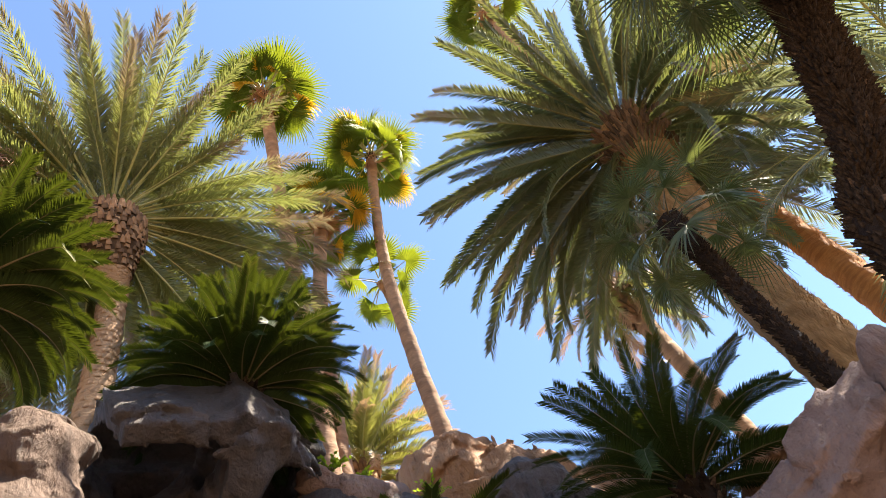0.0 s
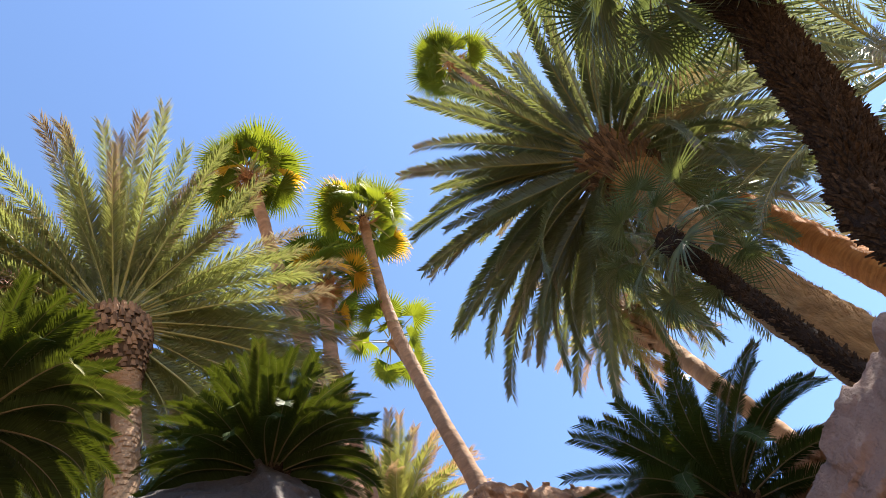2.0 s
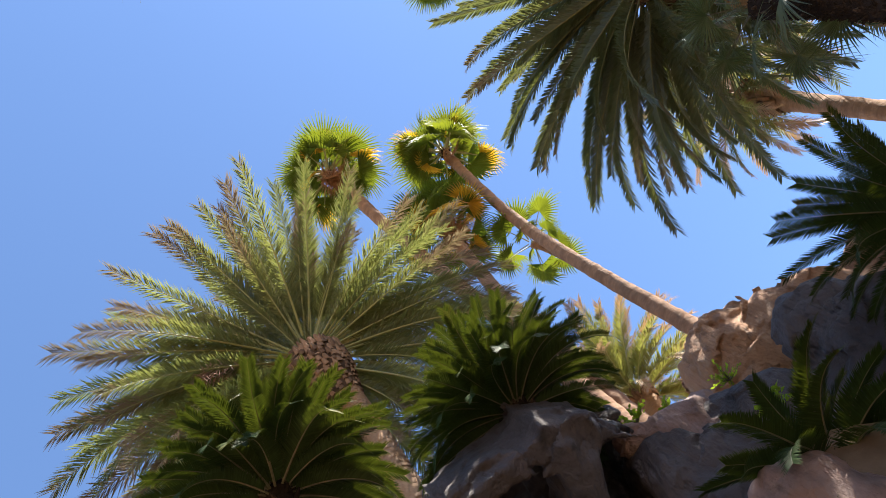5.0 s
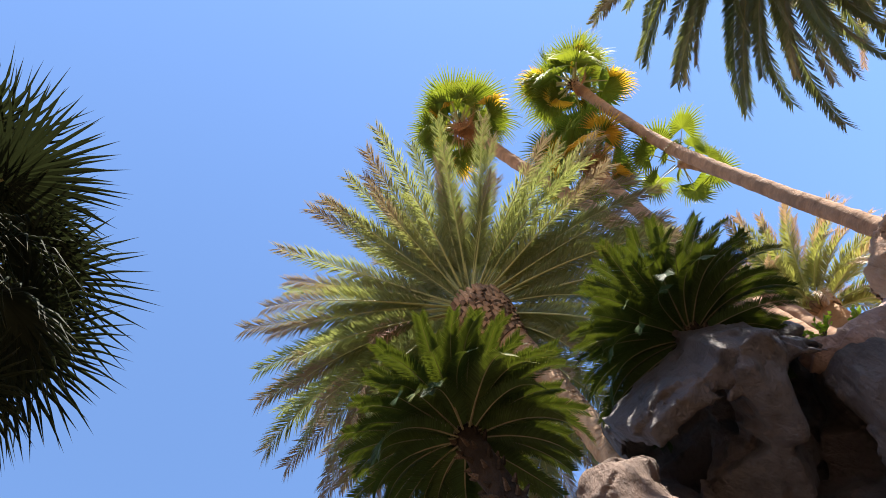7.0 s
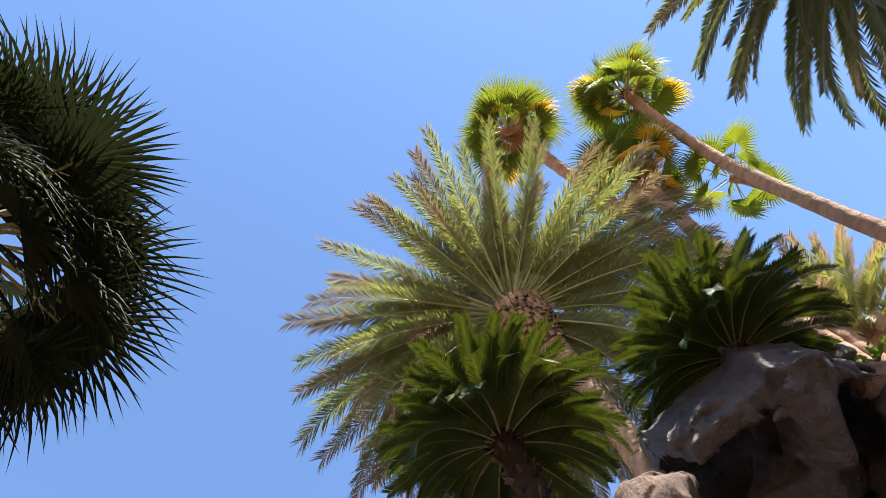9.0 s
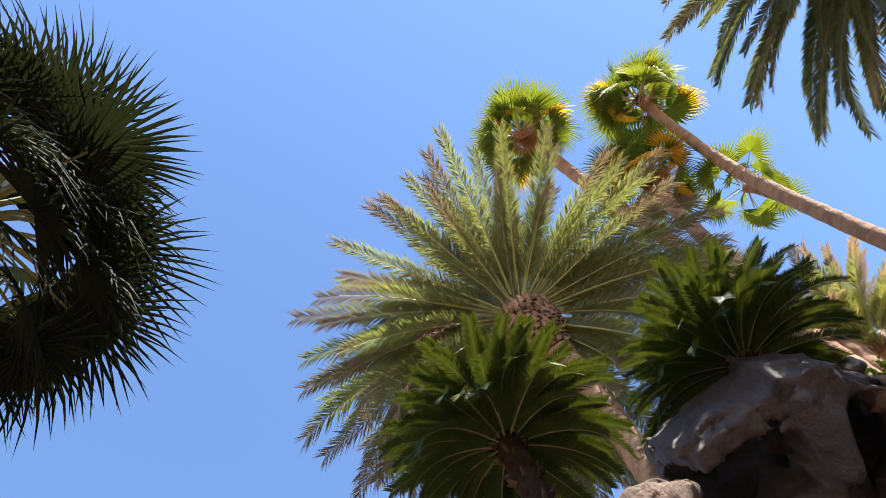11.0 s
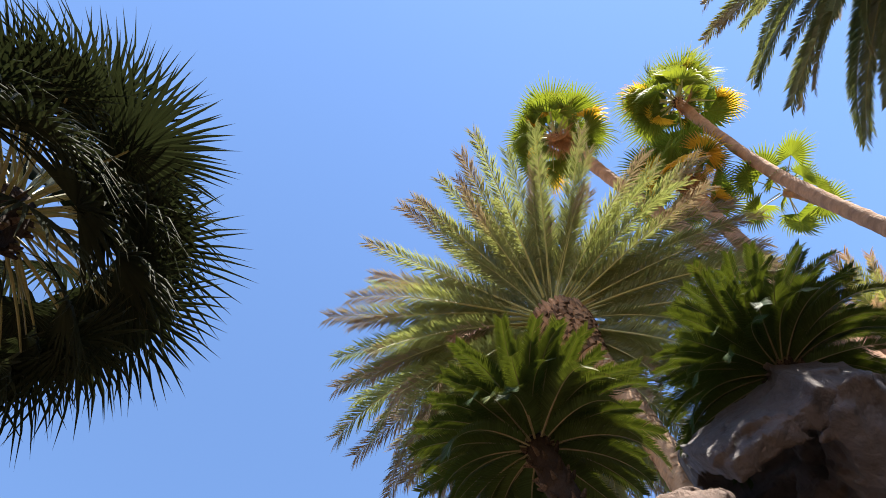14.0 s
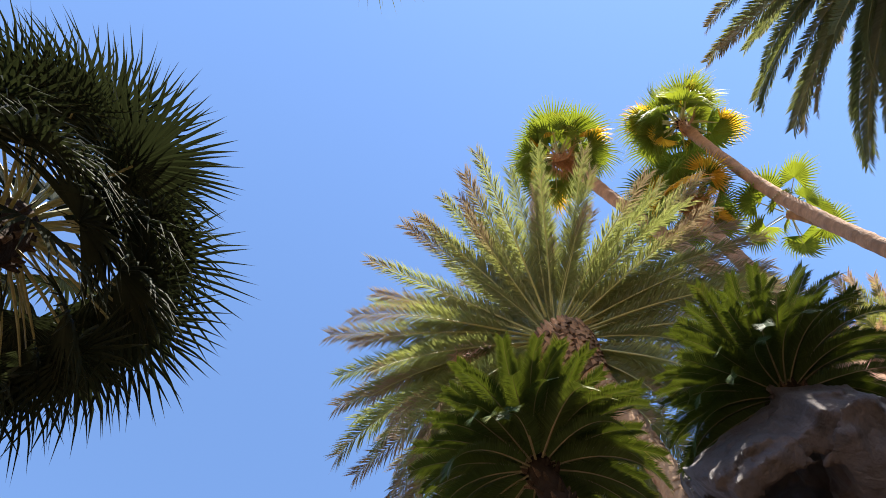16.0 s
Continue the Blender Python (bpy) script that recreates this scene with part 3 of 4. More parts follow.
def build_rocks():
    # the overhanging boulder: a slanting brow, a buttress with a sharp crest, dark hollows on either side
    rock("brown overhanging boulder with dark hollows under its brow", M_ROCK_SHADED,
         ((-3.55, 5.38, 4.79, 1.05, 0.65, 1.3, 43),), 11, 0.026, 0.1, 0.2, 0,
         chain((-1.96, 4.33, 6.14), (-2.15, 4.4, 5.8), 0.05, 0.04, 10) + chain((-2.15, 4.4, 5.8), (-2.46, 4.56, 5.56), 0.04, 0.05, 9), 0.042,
         blocks=((-2.58, 3.93, 6.36, 0.6, 0.17, 0.51, 156, -14, 45),
                 (-2.18, 4.35, 6.39, 0.31, 0.21, 0.48, 158, 10, 70),
                 (-2.04, 4.79, 6.33, 0.34, 0.11, 0.45, 160, 31, 82),
                 (-2.59, 4.64, 6.07, 0.23, 0.63, 0.45, 152, 32, 40),
                 (-3.64, 4.79, 5.82, 0.34, 0.85, 0.45, 152, 41, 59),
                 (-3.69, 3.97, 6.12, 0.44, 0.21, 0.51, 162, -3, 92),
                 (-3.46, 5.22, 6.79, 1.07, 0.95, 0.45, 156, 2, 50),
                 (-2.76, 5.81, 6.12, 0.24, 0.7, 0.51, 152, 36, 53)),
         pits=((-2.93, 4.02, 6.09, 0.46, 0.31, 0.93, 156, -2, 42),
               (-2.56, 4.23, 6.04, 0.17, 0.2, 0.84, 156, 2, 50),
               (-2.34, 5.01, 6, 0.28, 0.43, 0.96, 156, 4, 55)))
    rock("weathered brown rock beside the overhanging boulder, darkened for shade", M_ROCK_TAN_SHADED,
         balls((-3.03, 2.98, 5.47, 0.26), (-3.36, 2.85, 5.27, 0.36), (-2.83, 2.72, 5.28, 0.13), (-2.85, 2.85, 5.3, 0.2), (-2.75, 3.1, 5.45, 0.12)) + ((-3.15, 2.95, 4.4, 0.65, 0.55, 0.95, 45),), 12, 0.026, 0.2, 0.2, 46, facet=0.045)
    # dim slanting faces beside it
    rock("dark slanting rock face in the shade of the bank", M_ROCK_SHADED,
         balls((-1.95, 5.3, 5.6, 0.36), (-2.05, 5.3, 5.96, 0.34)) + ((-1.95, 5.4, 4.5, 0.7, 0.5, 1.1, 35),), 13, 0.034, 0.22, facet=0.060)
    rock("shaded brown rock set back under the ridge", M_ROCK_SHADED,
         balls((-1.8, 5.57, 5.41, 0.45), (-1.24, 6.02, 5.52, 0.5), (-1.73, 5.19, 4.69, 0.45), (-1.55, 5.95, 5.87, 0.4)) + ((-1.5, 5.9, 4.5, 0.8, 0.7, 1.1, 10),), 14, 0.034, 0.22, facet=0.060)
    rock("pinkish rock with a sunlit crest", M_ROCK_PINK,
         balls((-1.85, 5.6, 5.8, 0.42), (-1.72, 5.3, 6.14, 0.13), (-1.46, 5.88, 6.25, 0.16), (-2.05, 5.17, 6.28, 0.17), (-1.6, 5.6, 6.05, 0.26)), 15, 0.024, 0.2, 0.2, 46, facet=0.045)
    # the sunlit ridge behind
    rock("sunlit tan rock standing at the foot of a palm", M_ROCK_TAN,
         balls((-1.26, 7.61, 7.46, 0.68), (-1.25, 7.67, 8.03, 0.34), (-1.66, 7.45, 7.8, 0.2), (-0.77, 7.83, 7.91, 0.28), (-0.95, 7.8, 7.6, 0.5)) + ((-1.2, 8.0, 6.4, 1.0, 0.7, 1.2, 0),), 16, 0.034, 0.2, 0.2, 46, facet=0.075)
    rock("tan rock with deep fissures on the ridge", M_ROCK_TAN,
         balls((-0.61, 7.74, 7.22, 0.55), (0.0, 7.78, 7.1, 0.3), (-0.5, 7.84, 7.6, 0.32)) + ((-0.3, 8.0, 6.2, 0.9, 0.7, 1.0, 0),), 17, 0.034, 0.2, 0.2, 46, facet=0.075)
    rock("low tan rock on the ridge", M_ROCK_TAN, ((0.5, 8.4, 6.9, 0.8, 0.5, 0.45, 0), (0.5, 8.4, 6.2, 1.0, 0.6, 0.9, 0)), 18, 0.045, 0.22, facet=0.075)
    rock("reddish brown rock under the ridge", M_ROCK_SHADED, ((-0.3, 7.0, 6.3, 0.5, 0.45, 0.5, 0), (-0.3, 7.0, 5.4, 0.8, 0.6, 0.9, 0)), 19, 0.036, 0.22, facet=0.075)
    rock("rounded tan rock behind the cycad", M_ROCK_TAN, ((1.95, 6.3, 4.85, 0.55, 0.42, 0.4, 10), (1.9, 6.4, 4.2, 0.8, 0.6, 0.7, 10)), 20, 0.036, 0.22, facet=0.050)
    # near boulders
    rock("large pale pinkish boulder with pits and cracks", M_ROCK_PINK,
         ((1.6, 4.3, 2.6, 0.7, 0.5, 0.8, -20),), 21, 0.018, 0.12, 0.16, 0, facet=0.04,
         blocks=((1.47, 4.12, 3.57, 0.59, 0.13, 0.28, 147, -23, -11),
                 (1.88, 4.9, 3.67, 0.48, 0.41, 0.32, 148, -7, -11),
                 (1.3, 4.51, 3.5, 0.35, 0.16, 0.38, 148, -2, -2)))
    rock("upright grey-pink rock beside the trunks", M_ROCK_PINK, balls((1.97, 3.95, 3.72, 0.14), (2.06, 3.98, 3.95, 0.16), (1.95, 4.0, 3.4, 0.25)) + ((2.05, 4.05, 2.9, 0.4, 0.35, 0.8, 0),), 22, 0.026, 0.2, 0.2, 46, facet=0.040)
    rock("brown boulder with an angular crack below the cycad", M_ROCK_PINK, ((-1.15, 3.95, 3.7, 0.36, 0.32, 0.42, 15), (-1.1, 4.1, 3.2, 0.5, 0.45, 0.6, 15)), 23, 0.024, 0.2, facet=0.05)


build_rocks()

# ---------------------------------------------------------------- palms


def date_fronds(mat, length, stalk_mat=None, leaflet=0.36, pairs=150, width=0.032, ruffle=9, sag=0.18):
    mats = [mat, stalk_mat or M_STALK]
    rng = random.Random(7)
    return [pinnate("frond", mats, length * k, pairs, leaflet, d, rng, width, 0.13, (56, 34), (40, 22), 0.022, sag, sb, 0.45, ruffle)
            for k, d, sb in ((0.85, 16, 4), (0.95, 26, -6), (1.0, 36, 5), (1.0, 48, -4), (0.98, 58, 6), (0.92, 70, -5))]


def cycad_fronds(length, mat=None):
    mat = mat or M_CYCAD
    rng = random.Random(9)
    return [pinnate("frond", [mat, M_STALK_DARK], length * k, 150, 0.165, d, rng, 0.0115, 0.07, (70, 42), (28, 14), 0.01, 0.08, sb, 0.4, 3)
            for k, d, sb in ((0.8, 22, 3), (0.95, 40, -4), (1.0, 56, 3), (1.0, 72, -3), (1.0, 88, 2))]


def date_palm(line, label, fronds, n, lo, hi, seed, trunk_mat, boots=0, boot_range=(0.7, 1.0), boot_mats=None, out=0.2, skip=None, boot_size=(0.2, 0.14, 0.07), boot_tilt=50, power=0.85, ring=0.03, rise=0.35, rows=(), scale=(0.82, 1.06), sink=0.02, ring_step=0.12, shag=0.0, low_boots=0, heart=0, hanging=0, fibre=0, dried=(), fill=()):
    rng = random.Random(seed)
    base = line[0][:3]
    palm = thing("date_palm", base, label, "palm tree", "date palms of the bank")
    part("trunk", trunk_mesh("trunk", line, trunk_mat, seed, 40, 40, 0.05, ring, ring_step, shag), palm)
    if fibre:
        tagged(part("bark", shag_mesh("bark", line, trunk_mat, fibre, random.Random(seed), 0.055, 0.01, 72), palm), kind="stuff")
    if boots:
        bl = [boot_mesh("leaf_base", boot_mats or M_BOOT, boot_size[0] * k, boot_size[1] * w, boot_size[2], pt) for k, w, pt in ((1.0, 1.0, 0.7), (0.8, 1.1, 0.8), (1.15, 0.9, 0.55))]
        boots_on(palm, "leaf_base", bl, line, boots, rng, boot_tilt, 6, *boot_range, sink)
        if low_boots:
            head = [(x, y, z, r + 0.004) for x, y, z, r in line[3:]]
            # Darker core added behind the leaf bases so that their gaps come out dark.
            part("crown_shaft", trunk_mesh("crown_shaft", head, M_BOOT_BROWN, seed, 40, 20, 0.03), palm, Matrix(), "added brown core that darkens the gaps between cut leaf bases")
            low = [boot_mesh("leaf_base", M_TRUNK, 0.075 * k, 0.075 * w, 0.014, 0.85) for k, w in ((1.0, 1.0), (0.8, 1.2))]
            boots_on(palm, "leaf_base", low, line, low_boots, rng, 84, 5, 0.02, boot_range[0], 0.006)
    rosette(palm, "frond", fronds, line[-1][:3], n, lo, hi, rng, power, out, 9, scale, skip, rng.uniform(0, 360), rise)
    aimed(palm, "frond", fronds, Vector(line[-1][:3]), rows, rng, out)
    if fill:
        n2, lo2, hi2, az_a, az_b = fill
        rosette(palm, "frond", fronds[1:4], line[-1][:3], n2, lo2, hi2, rng, 1.0, out, 7, (0.82, 1.0), lambda az, el: not az_a < az < az_b, 33, 0.3)
    for az, el, length in dried:
        rng2 = random.Random(seed + 5)
        me = pinnate("flower_stalk", [M_DRY, M_DRY], 1.0, 110, 0.17, 55, rng2, 0.012, 0.45, (40, 50), (30, 20), 0.014, 0.7, 6, 0.1, 45)
        far, drop, turn = CHORD[me.name]
        part("flower_stalk", me, palm, leaf_pose(Vector(line[-1][:3]) - Vector((0, 0, 0.1)), az + turn, el + drop, 0, 0.2, (length - 0.2) / far), "dried pinkish brown flower stalk")
    if heart:
        rosette(palm, "frond", fronds[:2], line[-1][:3], heart, 45, 84, rng, 1.0, 0.12, 8, (0.42, 0.6), None, 20, 0.2)
    if hanging:
        rosette(palm, "frond", fronds[3:], line[-1][:3], hanging, -58, -8, rng, 1.0, out, 8, (0.8, 1.0), lambda az, el: not 195 < az < 330, 50, 0.2)
        rosette(palm, "frond", fronds[2:5], line[-1][:3], hanging, -10, 20, rng, 1.0, out, 6, (0.8, 1.0), lambda az, el: not 10 < az < 58, 10, 0.2)
    return palm


def cycad(hub, base_z, label, fronds, n, lo, hi, seed, radius=0.16, foot=None, young=0):
    rng = random.Random(seed)
    f = foot or (hub[0], hub[1])
    line = [(f[0], f[1], base_z, radius * 1.05), ((f[0] + hub[0]) / 2, (f[1] + hub[1]) / 2, (base_z + hub[2]) / 2, radius), (*hub, radius * 0.9)]
    plant = thing("cycad", line[0][:3], label, "cycad", "cycads of the bank")
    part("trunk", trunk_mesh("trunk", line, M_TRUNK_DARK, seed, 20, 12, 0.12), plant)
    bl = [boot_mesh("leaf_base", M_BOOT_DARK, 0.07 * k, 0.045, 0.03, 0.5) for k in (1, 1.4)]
    boots_on(plant, "leaf_base", bl, line, 110, rng, 40, 14, 0.15, 1.0, 0.01)
    rosette(plant, "frond", fronds, hub, n, lo, hi, rng, 0.8, 0.07, 7, (0.85, 1.08), None, rng.uniform(0, 360), 0.16)
    if young:
        rosette(plant, "young_frond", CY_YOUNG, (hub[0], hub[1], hub[2] + 0.1), young, 30, 70, rng, 0.8, 0.05, 10, (0.7, 1.1), None, 10, 0.1)
    return plant


def fan_set(mats, stalk, radius, segments, spread, cut, hang, cone, seed, thick=0.012):
    rng = random.Random(seed)
    return [fan("fan_leaf", mats, stalk * k, radius, segments, spread, rng, cut, dr, cone, hang, thick, ar)
            for k, dr, ar in ((0.8, 0, 4), (0.95, 6, 8), (1.0, 14, 14), (1.0, 24, 22))]


def fan_palm(name, line, label, sets, seed, trunk_mat, group, stubs=0, stub_range=(0.0, 1.0), ring=0.05, lump=0.07, out=0.1, rise=0.3, stub_size=(0.09, 0.035, 0.02), shag=0, shag_size=(0.05, 0.03), power=1.0, scale=(0.8, 1.12), skip=None, roll=25):
    """sets: (meshes, count, lowest, highest elevation)."""
    rng = random.Random(seed)
    palm = thing(name, line[0][:3], label, "palm tree", group)
    part("trunk", trunk_mesh("trunk", line, trunk_mat, seed, 28, 60, lump, ring, 0.14, 0.02), palm)
    if stubs:
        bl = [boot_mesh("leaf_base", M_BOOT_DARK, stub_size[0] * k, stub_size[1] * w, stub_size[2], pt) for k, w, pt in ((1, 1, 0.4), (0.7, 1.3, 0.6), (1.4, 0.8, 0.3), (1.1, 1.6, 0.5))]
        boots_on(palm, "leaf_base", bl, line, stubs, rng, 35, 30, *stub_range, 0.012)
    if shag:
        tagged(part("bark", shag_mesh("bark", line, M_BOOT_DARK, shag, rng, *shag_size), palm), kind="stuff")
    for meshes, n, lo, hi in sets:
        rosette(palm, "fan_leaf", meshes, line[-1][:3], n, lo, hi, rng, power, out, 12, scale, skip, rng.uniform(0, 360), rise, roll)
    return palm


D_BIG = date_fronds(M_DATE, 3.3, None, 0.4, 175, 0.026, 13, 0.28)
D_DARK = date_fronds(M_DATE_DARK, 3.5, M_STALK_OLIVE, 0.3, 180, 0.034, 7, 0.12)
D_MID = date_fronds(M_DATE_GOLD, 2.5, None, 0.4, 100, 0.034)
D_SLIM = date_fronds(M_DATE_GOLD, 1.9, None, 0.36, 90, 0.03)
D_FAR = date_fronds(M_DATE_SUNLIT, 3.0, None, 0.44, 110, 0.032)

# the leaves that stand out against the sky
OLIVE_ROWS = ((-178, 26, 3.3), (166, 36, 3.2), (161, 40, 3.2), (147, 44, 3.2), (135, 43, 3.3), (112, 47, 3.2), (101, 48, 3.0), (85, 35, 3.3), (62, 29, 3.3), (56, 13, 3.4), (48, 5, 3.3), (31, -1, 3.4),
              (180, -17, 3.2), (-170, -14, 3.4), (-162, -17, 3.3), (-155, -20, 3.4), (-143, -20, 3.6), (-136, -23, 3.5), (-130, -26, 3.5), (41, 1, 3.2), (-166, 27, 3.1))
GREY_ROWS = ((-122, -1, 3.5), (-109, -5, 3.5), (-98, -8, 3.5), (-82, -7, 3.8), (-77, -10, 3.7), (-71, -14, 3.7), (-65, -22, 4.1), (-60, -20, 3.5), (-56, -24, 3.5), (-61, -37, 3.3), (-135, -10, 3.5), (-118, -13, 3.3),
             (-147, -12, 3.4), (-179, 54, 3.4), (151, 48, 3.3), (123, 37, 3.3), (94, 27, 3.4), (87, 12, 3.5), (78, 8, 3.4), (66, -2, 3.4), (56, -11, 3.4))

date_palm([(-4.0, 4.35, 4.6, 0.2), (-3.95, 4.2, 7.5, 0.175), (-3.9, 4.02, 9.3, 0.165), (-3.88, 3.85, 9.8, 0.25), (-3.86, 3.7, 10.2, 0.4), (-3.85, 3.58, 10.55, 0.46), (-3.84, 3.5, 10.8, 0.34)],
          "tall date palm with olive fronds, browned tips and swollen head", D_BIG, 165, -62, 68, 31, M_TRUNK, 330, (0.5, 0.97), out=0.34, rows=OLIVE_ROWS, scale=(0.62, 0.92), skip=lambda az, el: (78 < az < 200 and el < 25) or (40 < az <= 78 and el < 0),
          boot_size=(0.12, 0.095, 0.03), boot_tilt=76, sink=0.004, low_boots=560, heart=36, hanging=70, dried=((-170, -22, 1.7),), fill=(80, -45, 10, 185, 300))
date_palm([(2.95, 6.4, 3.0, 0.4), (3.05, 6.49, 5.72, 0.34), (3.19, 6.63, 7.63, 0.33), (3.38, 6.46, 9.6, 0.36), (3.48, 6.3, 10.3, 0.46), (3.52, 6.16, 10.9, 0.54)],
          "large date palm with grey-green fronds on a thick fibrous trunk", D_DARK, 150, -55, 80, 32, M_TRUNK_FIBRE, 260, (0.76, 1.0), M_BOOT_BROWN, out=0.4, boot_size=(0.2, 0.09, 0.05), rows=GREY_ROWS, scale=(0.65, 0.95), skip=lambda az, el: 172 < az < 246 and el < 14,
          ring=0.05, ring_step=0.07, shag=0.03, heart=30, fibre=24000, fill=(70, -34, 12, 236, 318))
date_palm([(-3.8, 12.1, 6.5, 0.28), (-3.85, 12.05, 11.5, 0.28), (-3.87, 12.02, 12.9, 0.34)],
          "young date palm with golden-green fronds behind the rocks", D_MID, 80, -20, 85, 33, M_TRUNK, 50, (0.8, 1.0), out=0.2)
date_palm([(5.0, 8.3, 4.0, 0.26), (5.06, 8.24, 7.55, 0.24), (5.22, 8.4, 10.5, 0.22), (5.25, 8.35, 11.5, 0.24)],
          "date palm on a ringed rust-brown fibrous trunk", D_FAR, 40, -45, 80, 34, M_TRUNK_RUST, 0, out=0.2, ring=0.09, ring_step=0.09, shag=0.03, fibre=6000)
date_palm([(3.2, 10.7, 5.5, 0.2), (3.09, 10.65, 9.06, 0.17), (3.07, 10.8, 11.2, 0.19), (3.05, 10.8, 12.1, 0.22), (3.01, 10.81, 13.1, 0.25)],
          "slender date palm with yellow-green fronds and ragged leaf bases", D_SLIM, 40, -65, 60, 35, M_TRUNK, 60, (0.62, 1.0), out=0.15)
date_palm([(6.15, 5.75, 2.5, 0.3), (6.1, 5.6, 5.5, 0.28), (6.05, 5.5, 7.6, 0.32)],
          "date palm with grey-green fronds at the bank's end, coloured as sunlit", D_FAR, 38, -50, 80, 36, M_TRUNK_FIBRE, 40, (0.8, 1.0), out=0.2)

W_LEAF = fan_set([M_FAN, M_STALK], 0.62, 0.78, 26, 165, 0.55, 0.22, 10, 41, 0.02)
W_SHORT = fan_set([M_FAN, M_STALK], 0.3, 0.72, 26, 150, 0.55, 0.2, 10, 48, 0.02)
W_YOUNG = fan_set([M_FAN, M_STALK], 0.7, 0.58, 28, 250, 0.55, 0.2, 8, 49, 0.013)
W_YELLOW = fan_set([M_FAN_YELLOW, M_STALK], 0.74, 0.6, 28, 220, 0.55, 0.16, 12, 42, 0.016)
W_DEAD = fan_set([M_FAN_DEAD, M_STALK_DARK], 0.3, 0.55, 26, 120, 0.4, 0.4, 40, 43)
FAR_FANS = "tall fan palms behind the bank"
fan_palm("fan_palm", [(-1.4, 11.0, 5.5, 0.21), (-1.57, 10.48, 11.2, 0.18), (-1.43, 9.43, 15.3, 0.15), (-1.0, 8.7, 17.8, 0.13), (-0.53, 8.15, 19.66, 0.14)],
         "tall fan palm with a bowed tan trunk and small round crown", ((W_LEAF, 26, -24, 82), (W_SHORT, 12, 5, 80), (W_YELLOW, 7, -25, 55), (W_DEAD, 2, -70, -55)), 51, M_TRUNK_GREY, FAR_FANS, 46, (0.97, 1.0), scale=(0.72, 1.26), roll=50)
fan_palm("fan_palm", [(-1.53, 11.98, 5.6, 0.13), (-1.71, 11.42, 12.06, 0.11), (-1.68, 10.3, 15.6, 0.1), (-1.74, 9.95, 16.3, 0.12)],
         "young fan palm with few fans close behind a tall trunk", ((W_YOUNG, 12, -40, 65),), 52, M_TRUNK_GREY, FAR_FANS)
fan_palm("fan_palm", [(-3.5, 9.3, 6.0, 0.22), (-3.39, 8.91, 10.8, 0.2), (-3.17, 8.0, 14.6, 0.18), (-2.85, 6.9, 17.4, 0.16), (-2.3, 5.4, 20.2, 0.16)],
         "tall fan palm with a brown skirt of dead fans", ((W_LEAF, 26, -24, 82), (W_SHORT, 12, 5, 80), (W_YELLOW, 5, -30, 30), (W_DEAD, 16, -88, -66)), 53, M_TRUNK_GREY, FAR_FANS, 46, (0.97, 1.0), scale=(0.72, 1.26), roll=50)
fan_palm("fan_palm", [(-3.5, 10.0, 6.0, 0.22), (-3.34, 9.4, 11.0, 0.19), (-2.95, 8.6, 14.0, 0.17), (-2.7, 8.35, 15.5, 0.16), (-2.28, 8.07, 17.6, 0.16)],
         "fan palm with yellowing fans and a brown skirt", ((W_LEAF, 22, -24, 80), (W_SHORT, 10, 5, 80), (W_YELLOW, 7, -45, 10), (W_DEAD, 18, -88, -62)), 54, M_TRUNK_GREY, FAR_FANS, 46, (0.97, 1.0), scale=(0.72, 1.26), roll=50)
fan_palm("fan_palm", [(4.04, 8.58, 3.5, 0.2), (4.56, 9.51, 8.94, 0.18), (5.17, 9.88, 13.45, 0.17), (4.79, 7.32, 24.0, 0.16)],
         "very tall fan palm with brown dead fans under its crown", ((W_LEAF, 26, -24, 82), (W_SHORT, 12, 5, 80), (W_DEAD, 12, -85, -60)), 55, M_TRUNK_GREY, FAR_FANS, 46, (0.98, 1.0), scale=(0.72, 1.26), roll=50)

G_LEAF = fan_set([M_FAN_GREY, M_STALK_DARK], 0.5, 0.5, 30, 250, 0.28, 0.22, 14, 44, 0.007)
G_NEAR = fan_set([M_FAN_GREY, M_STALK_DARK], 0.62, 0.58, 36, 250, 0.28, 0.2, 14, 46, 0.007)
G_SHADED = fan_set([M_FAN_SHADED, M_STALK_OLIVE], 0.72, 0.6, 26, 200, 0.38, 0.16, 22, 45, 0.010)
G_RING = fan_set([M_FAN_SHADED, M_STALK_OLIVE], 0.74, 0.54, 24, 180, 0.38, 0.3, 40, 50, 0.010)
G_OVER = fan_set([M_FAN_GREY, M_STALK_DARK], 0.85, 0.6, 36, 240, 0.3, 0.2, 14, 47, 0.008)
NEAR_FANS = "near fan palms with rough trunks"
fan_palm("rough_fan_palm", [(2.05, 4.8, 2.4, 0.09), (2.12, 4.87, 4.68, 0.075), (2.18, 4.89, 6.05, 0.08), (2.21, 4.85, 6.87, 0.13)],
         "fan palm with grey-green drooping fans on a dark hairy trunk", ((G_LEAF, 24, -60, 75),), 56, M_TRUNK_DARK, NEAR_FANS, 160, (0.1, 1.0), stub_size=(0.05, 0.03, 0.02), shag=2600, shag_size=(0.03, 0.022))
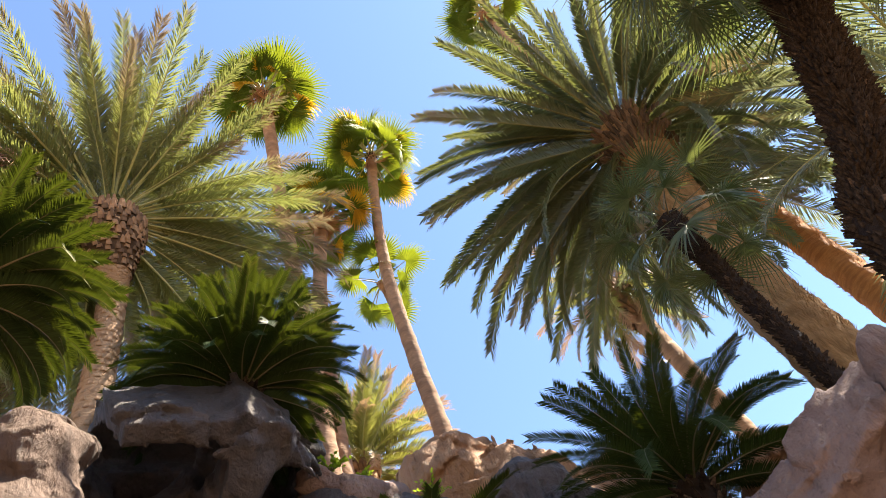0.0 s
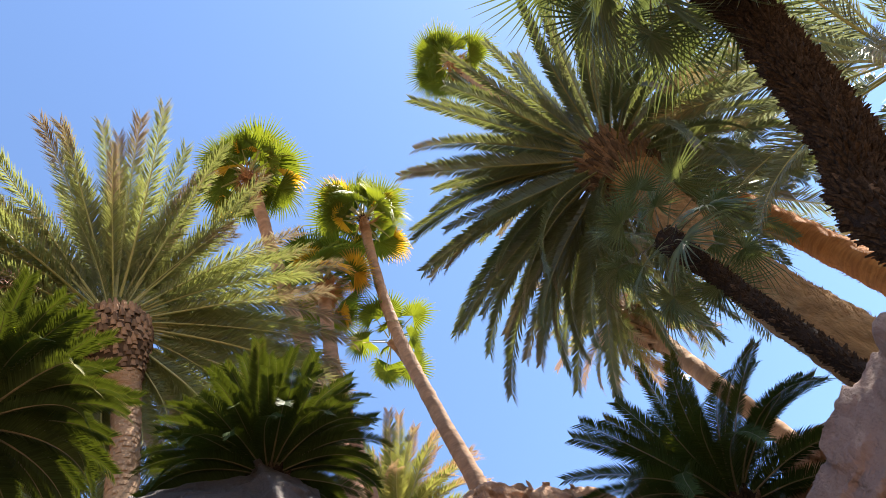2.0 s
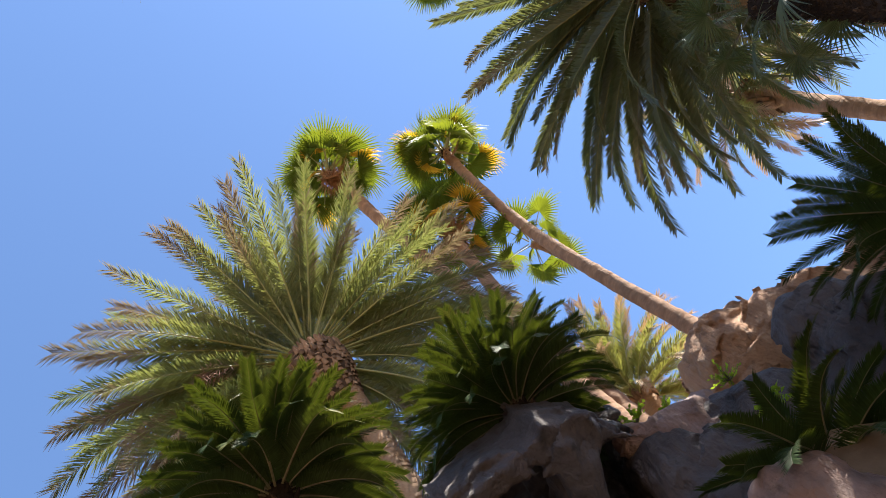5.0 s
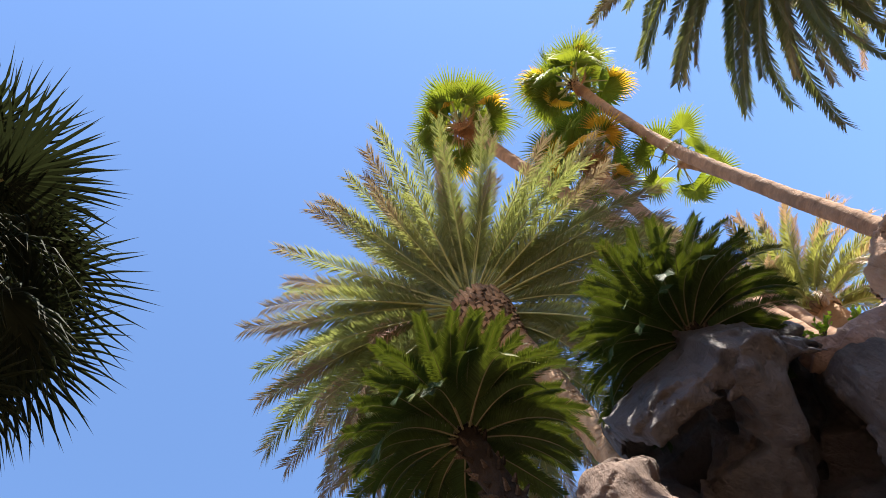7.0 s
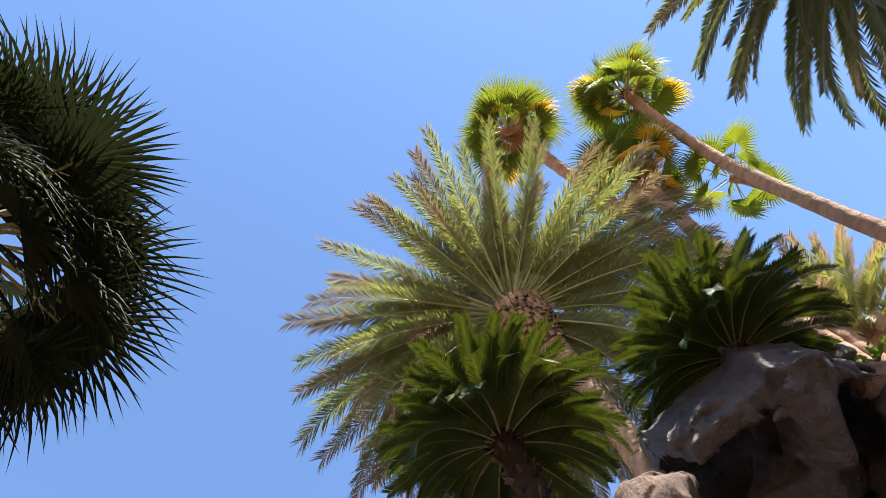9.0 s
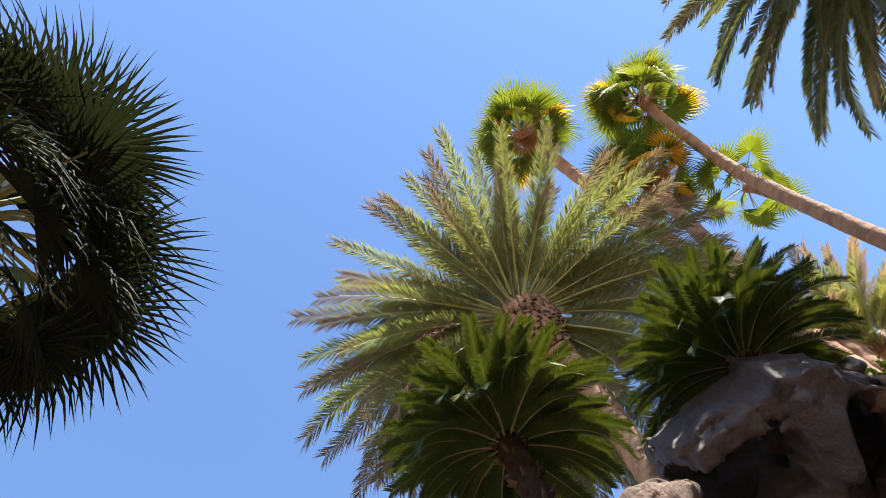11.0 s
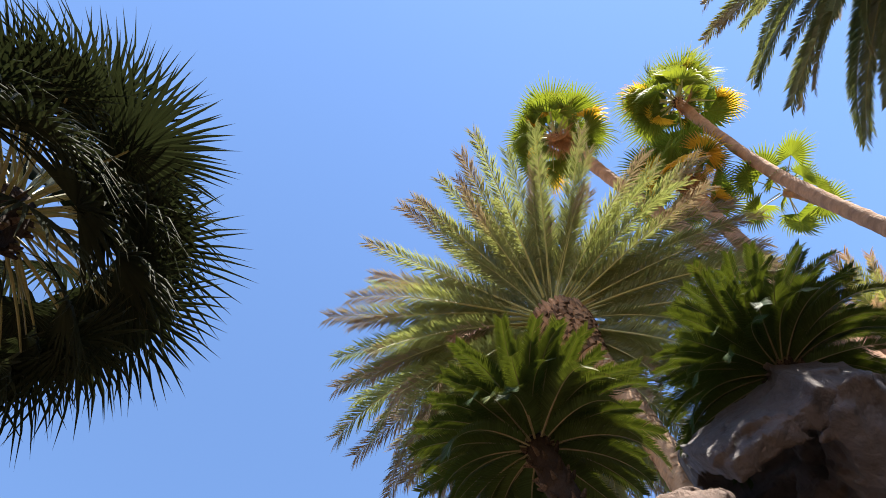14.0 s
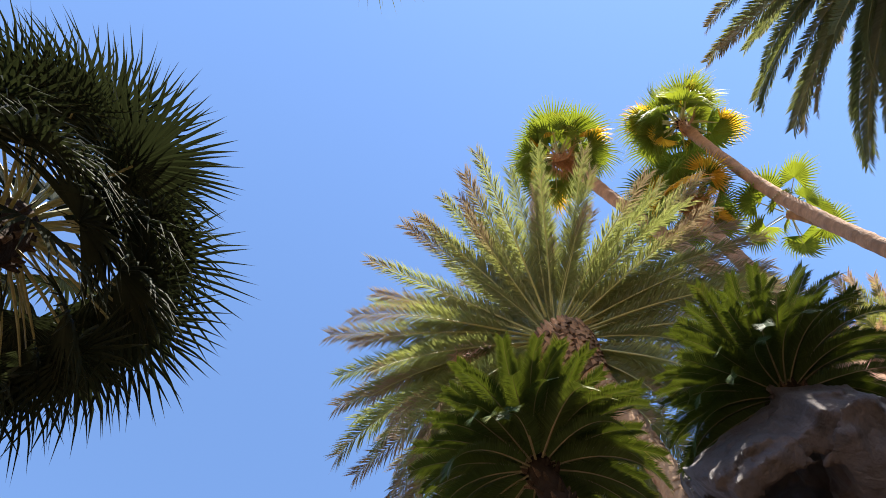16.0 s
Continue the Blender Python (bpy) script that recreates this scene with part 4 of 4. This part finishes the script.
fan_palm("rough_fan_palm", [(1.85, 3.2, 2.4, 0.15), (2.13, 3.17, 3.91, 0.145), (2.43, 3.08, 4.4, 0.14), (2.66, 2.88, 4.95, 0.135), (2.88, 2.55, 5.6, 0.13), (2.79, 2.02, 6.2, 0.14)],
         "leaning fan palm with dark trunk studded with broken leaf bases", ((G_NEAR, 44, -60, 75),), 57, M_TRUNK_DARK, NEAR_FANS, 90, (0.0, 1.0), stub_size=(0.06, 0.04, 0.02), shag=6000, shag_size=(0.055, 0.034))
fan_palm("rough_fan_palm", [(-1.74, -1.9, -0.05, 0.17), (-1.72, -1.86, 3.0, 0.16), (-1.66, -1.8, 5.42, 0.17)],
         "fan palm with a dense crown of stiff narrow fans, coloured for shade", ((G_SHADED, 40, -38, 10), (G_RING, 46, -30, 20), (G_SHADED, 22, 20, 80)), 58, M_TRUNK_DARK, NEAR_FANS, 200, (0.4, 1.0), rise=0.4, power=1.0, scale=(0.72, 1.06),
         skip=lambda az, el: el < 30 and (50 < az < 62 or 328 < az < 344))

CY_LOW = cycad_fronds(1.0)
CY, CY_TALL, CY_YOUNG = cycad_fronds(1.18), cycad_fronds(1.28), cycad_fronds(0.55, M_CYCAD_YOUNG)
cycad((-2.33, 4.43, 7.1), 6.2, "cycad with arching dark green fronds above the boulder", CY, 150, 4, 86, 61, foot=(-2.45, 4.75), young=5)
cycad((-3.1, 1.99, 6.3), 3.4, "cycad on a dark stem with spreading deep green fronds", CY_LOW, 130, 2, 80, 62, 0.125, (-3.15, 2.5), young=9)
cycad((0.98, 5.66, 4.78), 3.5, "cycad with upright glossy dark fronds among rocks", CY_TALL, 62, 2, 85, 63)
cycad((-0.92, 4.3, 3.93), 3.1, "small cycad in the shade of the rock bank", cycad_fronds(0.85), 34, -10, 45, 64, 0.1)

fan_palm("rough_fan_palm", [(1.45, -0.75, -0.05, 0.13), (1.4, -0.7, 3.0, 0.12), (1.3, -0.6, 6.2, 0.13)],
         "fan palm with long grey-green fans beside the walk", ((G_OVER, 30, -35, 75),), 59, M_TRUNK_DARK, NEAR_FANS, 120, (0.5, 1.0), stub_size=(0.05, 0.03, 0.02))


def shrub(at, label, size, n, seed):
    """A low leafy shrub: thin branching stems and many oval leaves."""
    rng = random.Random(seed)
    plant = thing("shrub", at, label, "shrub", "shrubs on the rocks")
    st, lf = Build(), Build()
    for k in range(n):
        az, el = rng.uniform(0, 2 * math.pi), radians(rng.uniform(15, 80))
        d = Vector((math.cos(az) * math.cos(el), math.sin(az) * math.cos(el), math.sin(el)))
        z = size * rng.uniform(0.5, 1.1)
        bend = Vector((rng.uniform(-1, 1), rng.uniform(-1, 1), -0.4)) * z * 0.25
        pts = [Vector((0, 0, 0)), d * z * 0.5, d * z + bend]
        st.tube(pts, [0.006, 0.004, 0.002], 4, 0)
        for q in range(9):
            s = 0.25 + 0.75 * q / 8
            p = pts[0].lerp(pts[1], s * 2) if s < 0.5 else pts[1].lerp(pts[2], s * 2 - 1)
            a = rng.uniform(0, 2 * math.pi)
            w = (Vector((math.cos(a), math.sin(a), rng.uniform(-0.2, 0.6))) + d * 0.6).normalized()
            side = w.cross(Vector((0, 0, 1))).normalized()
            ln, wd = rng.uniform(0.035, 0.06), rng.uniform(0.014, 0.022)
            lift = w.cross(side) * wd * 0.25
            lf.add([p, p + w * ln * 0.4 + side * wd - lift, p + w * ln * 0.45, p + w * ln * 0.4 - side * wd - lift, p + w * ln], [(0, 1, 2), (0, 2, 3), (1, 4, 2), (2, 4, 3)], 0, [(0.2, 0), (0.5, 0.4), (0.5, 0.4), (0.5, 0.4), (0.7, 0.8)])
    part("stem", st.mesh("stem", [M_STALK_DARK]), plant, Matrix.Translation(at))
    tagged(part("leaves", lf.mesh("leaves", [M_SHRUB]), plant, Matrix.Translation(at)), kind="stuff")


shrub((-1.86, 5.22, 6.3), "small bright yellow-green shrub in a rock cleft", 0.2, 16, 71)
shrub((-1.66, 5.5, 6.25), "small bright yellow-green shrub in a rock cleft", 0.16, 12, 72)
shrub((-1.28, 6.64, 6.7), "leafy green shrub at the foot of the ridge", 0.24, 18, 73)
shrub((-0.9, 4.75, 4.75), "leafy green shrub at the foot of the ridge", 0.22, 14, 74)
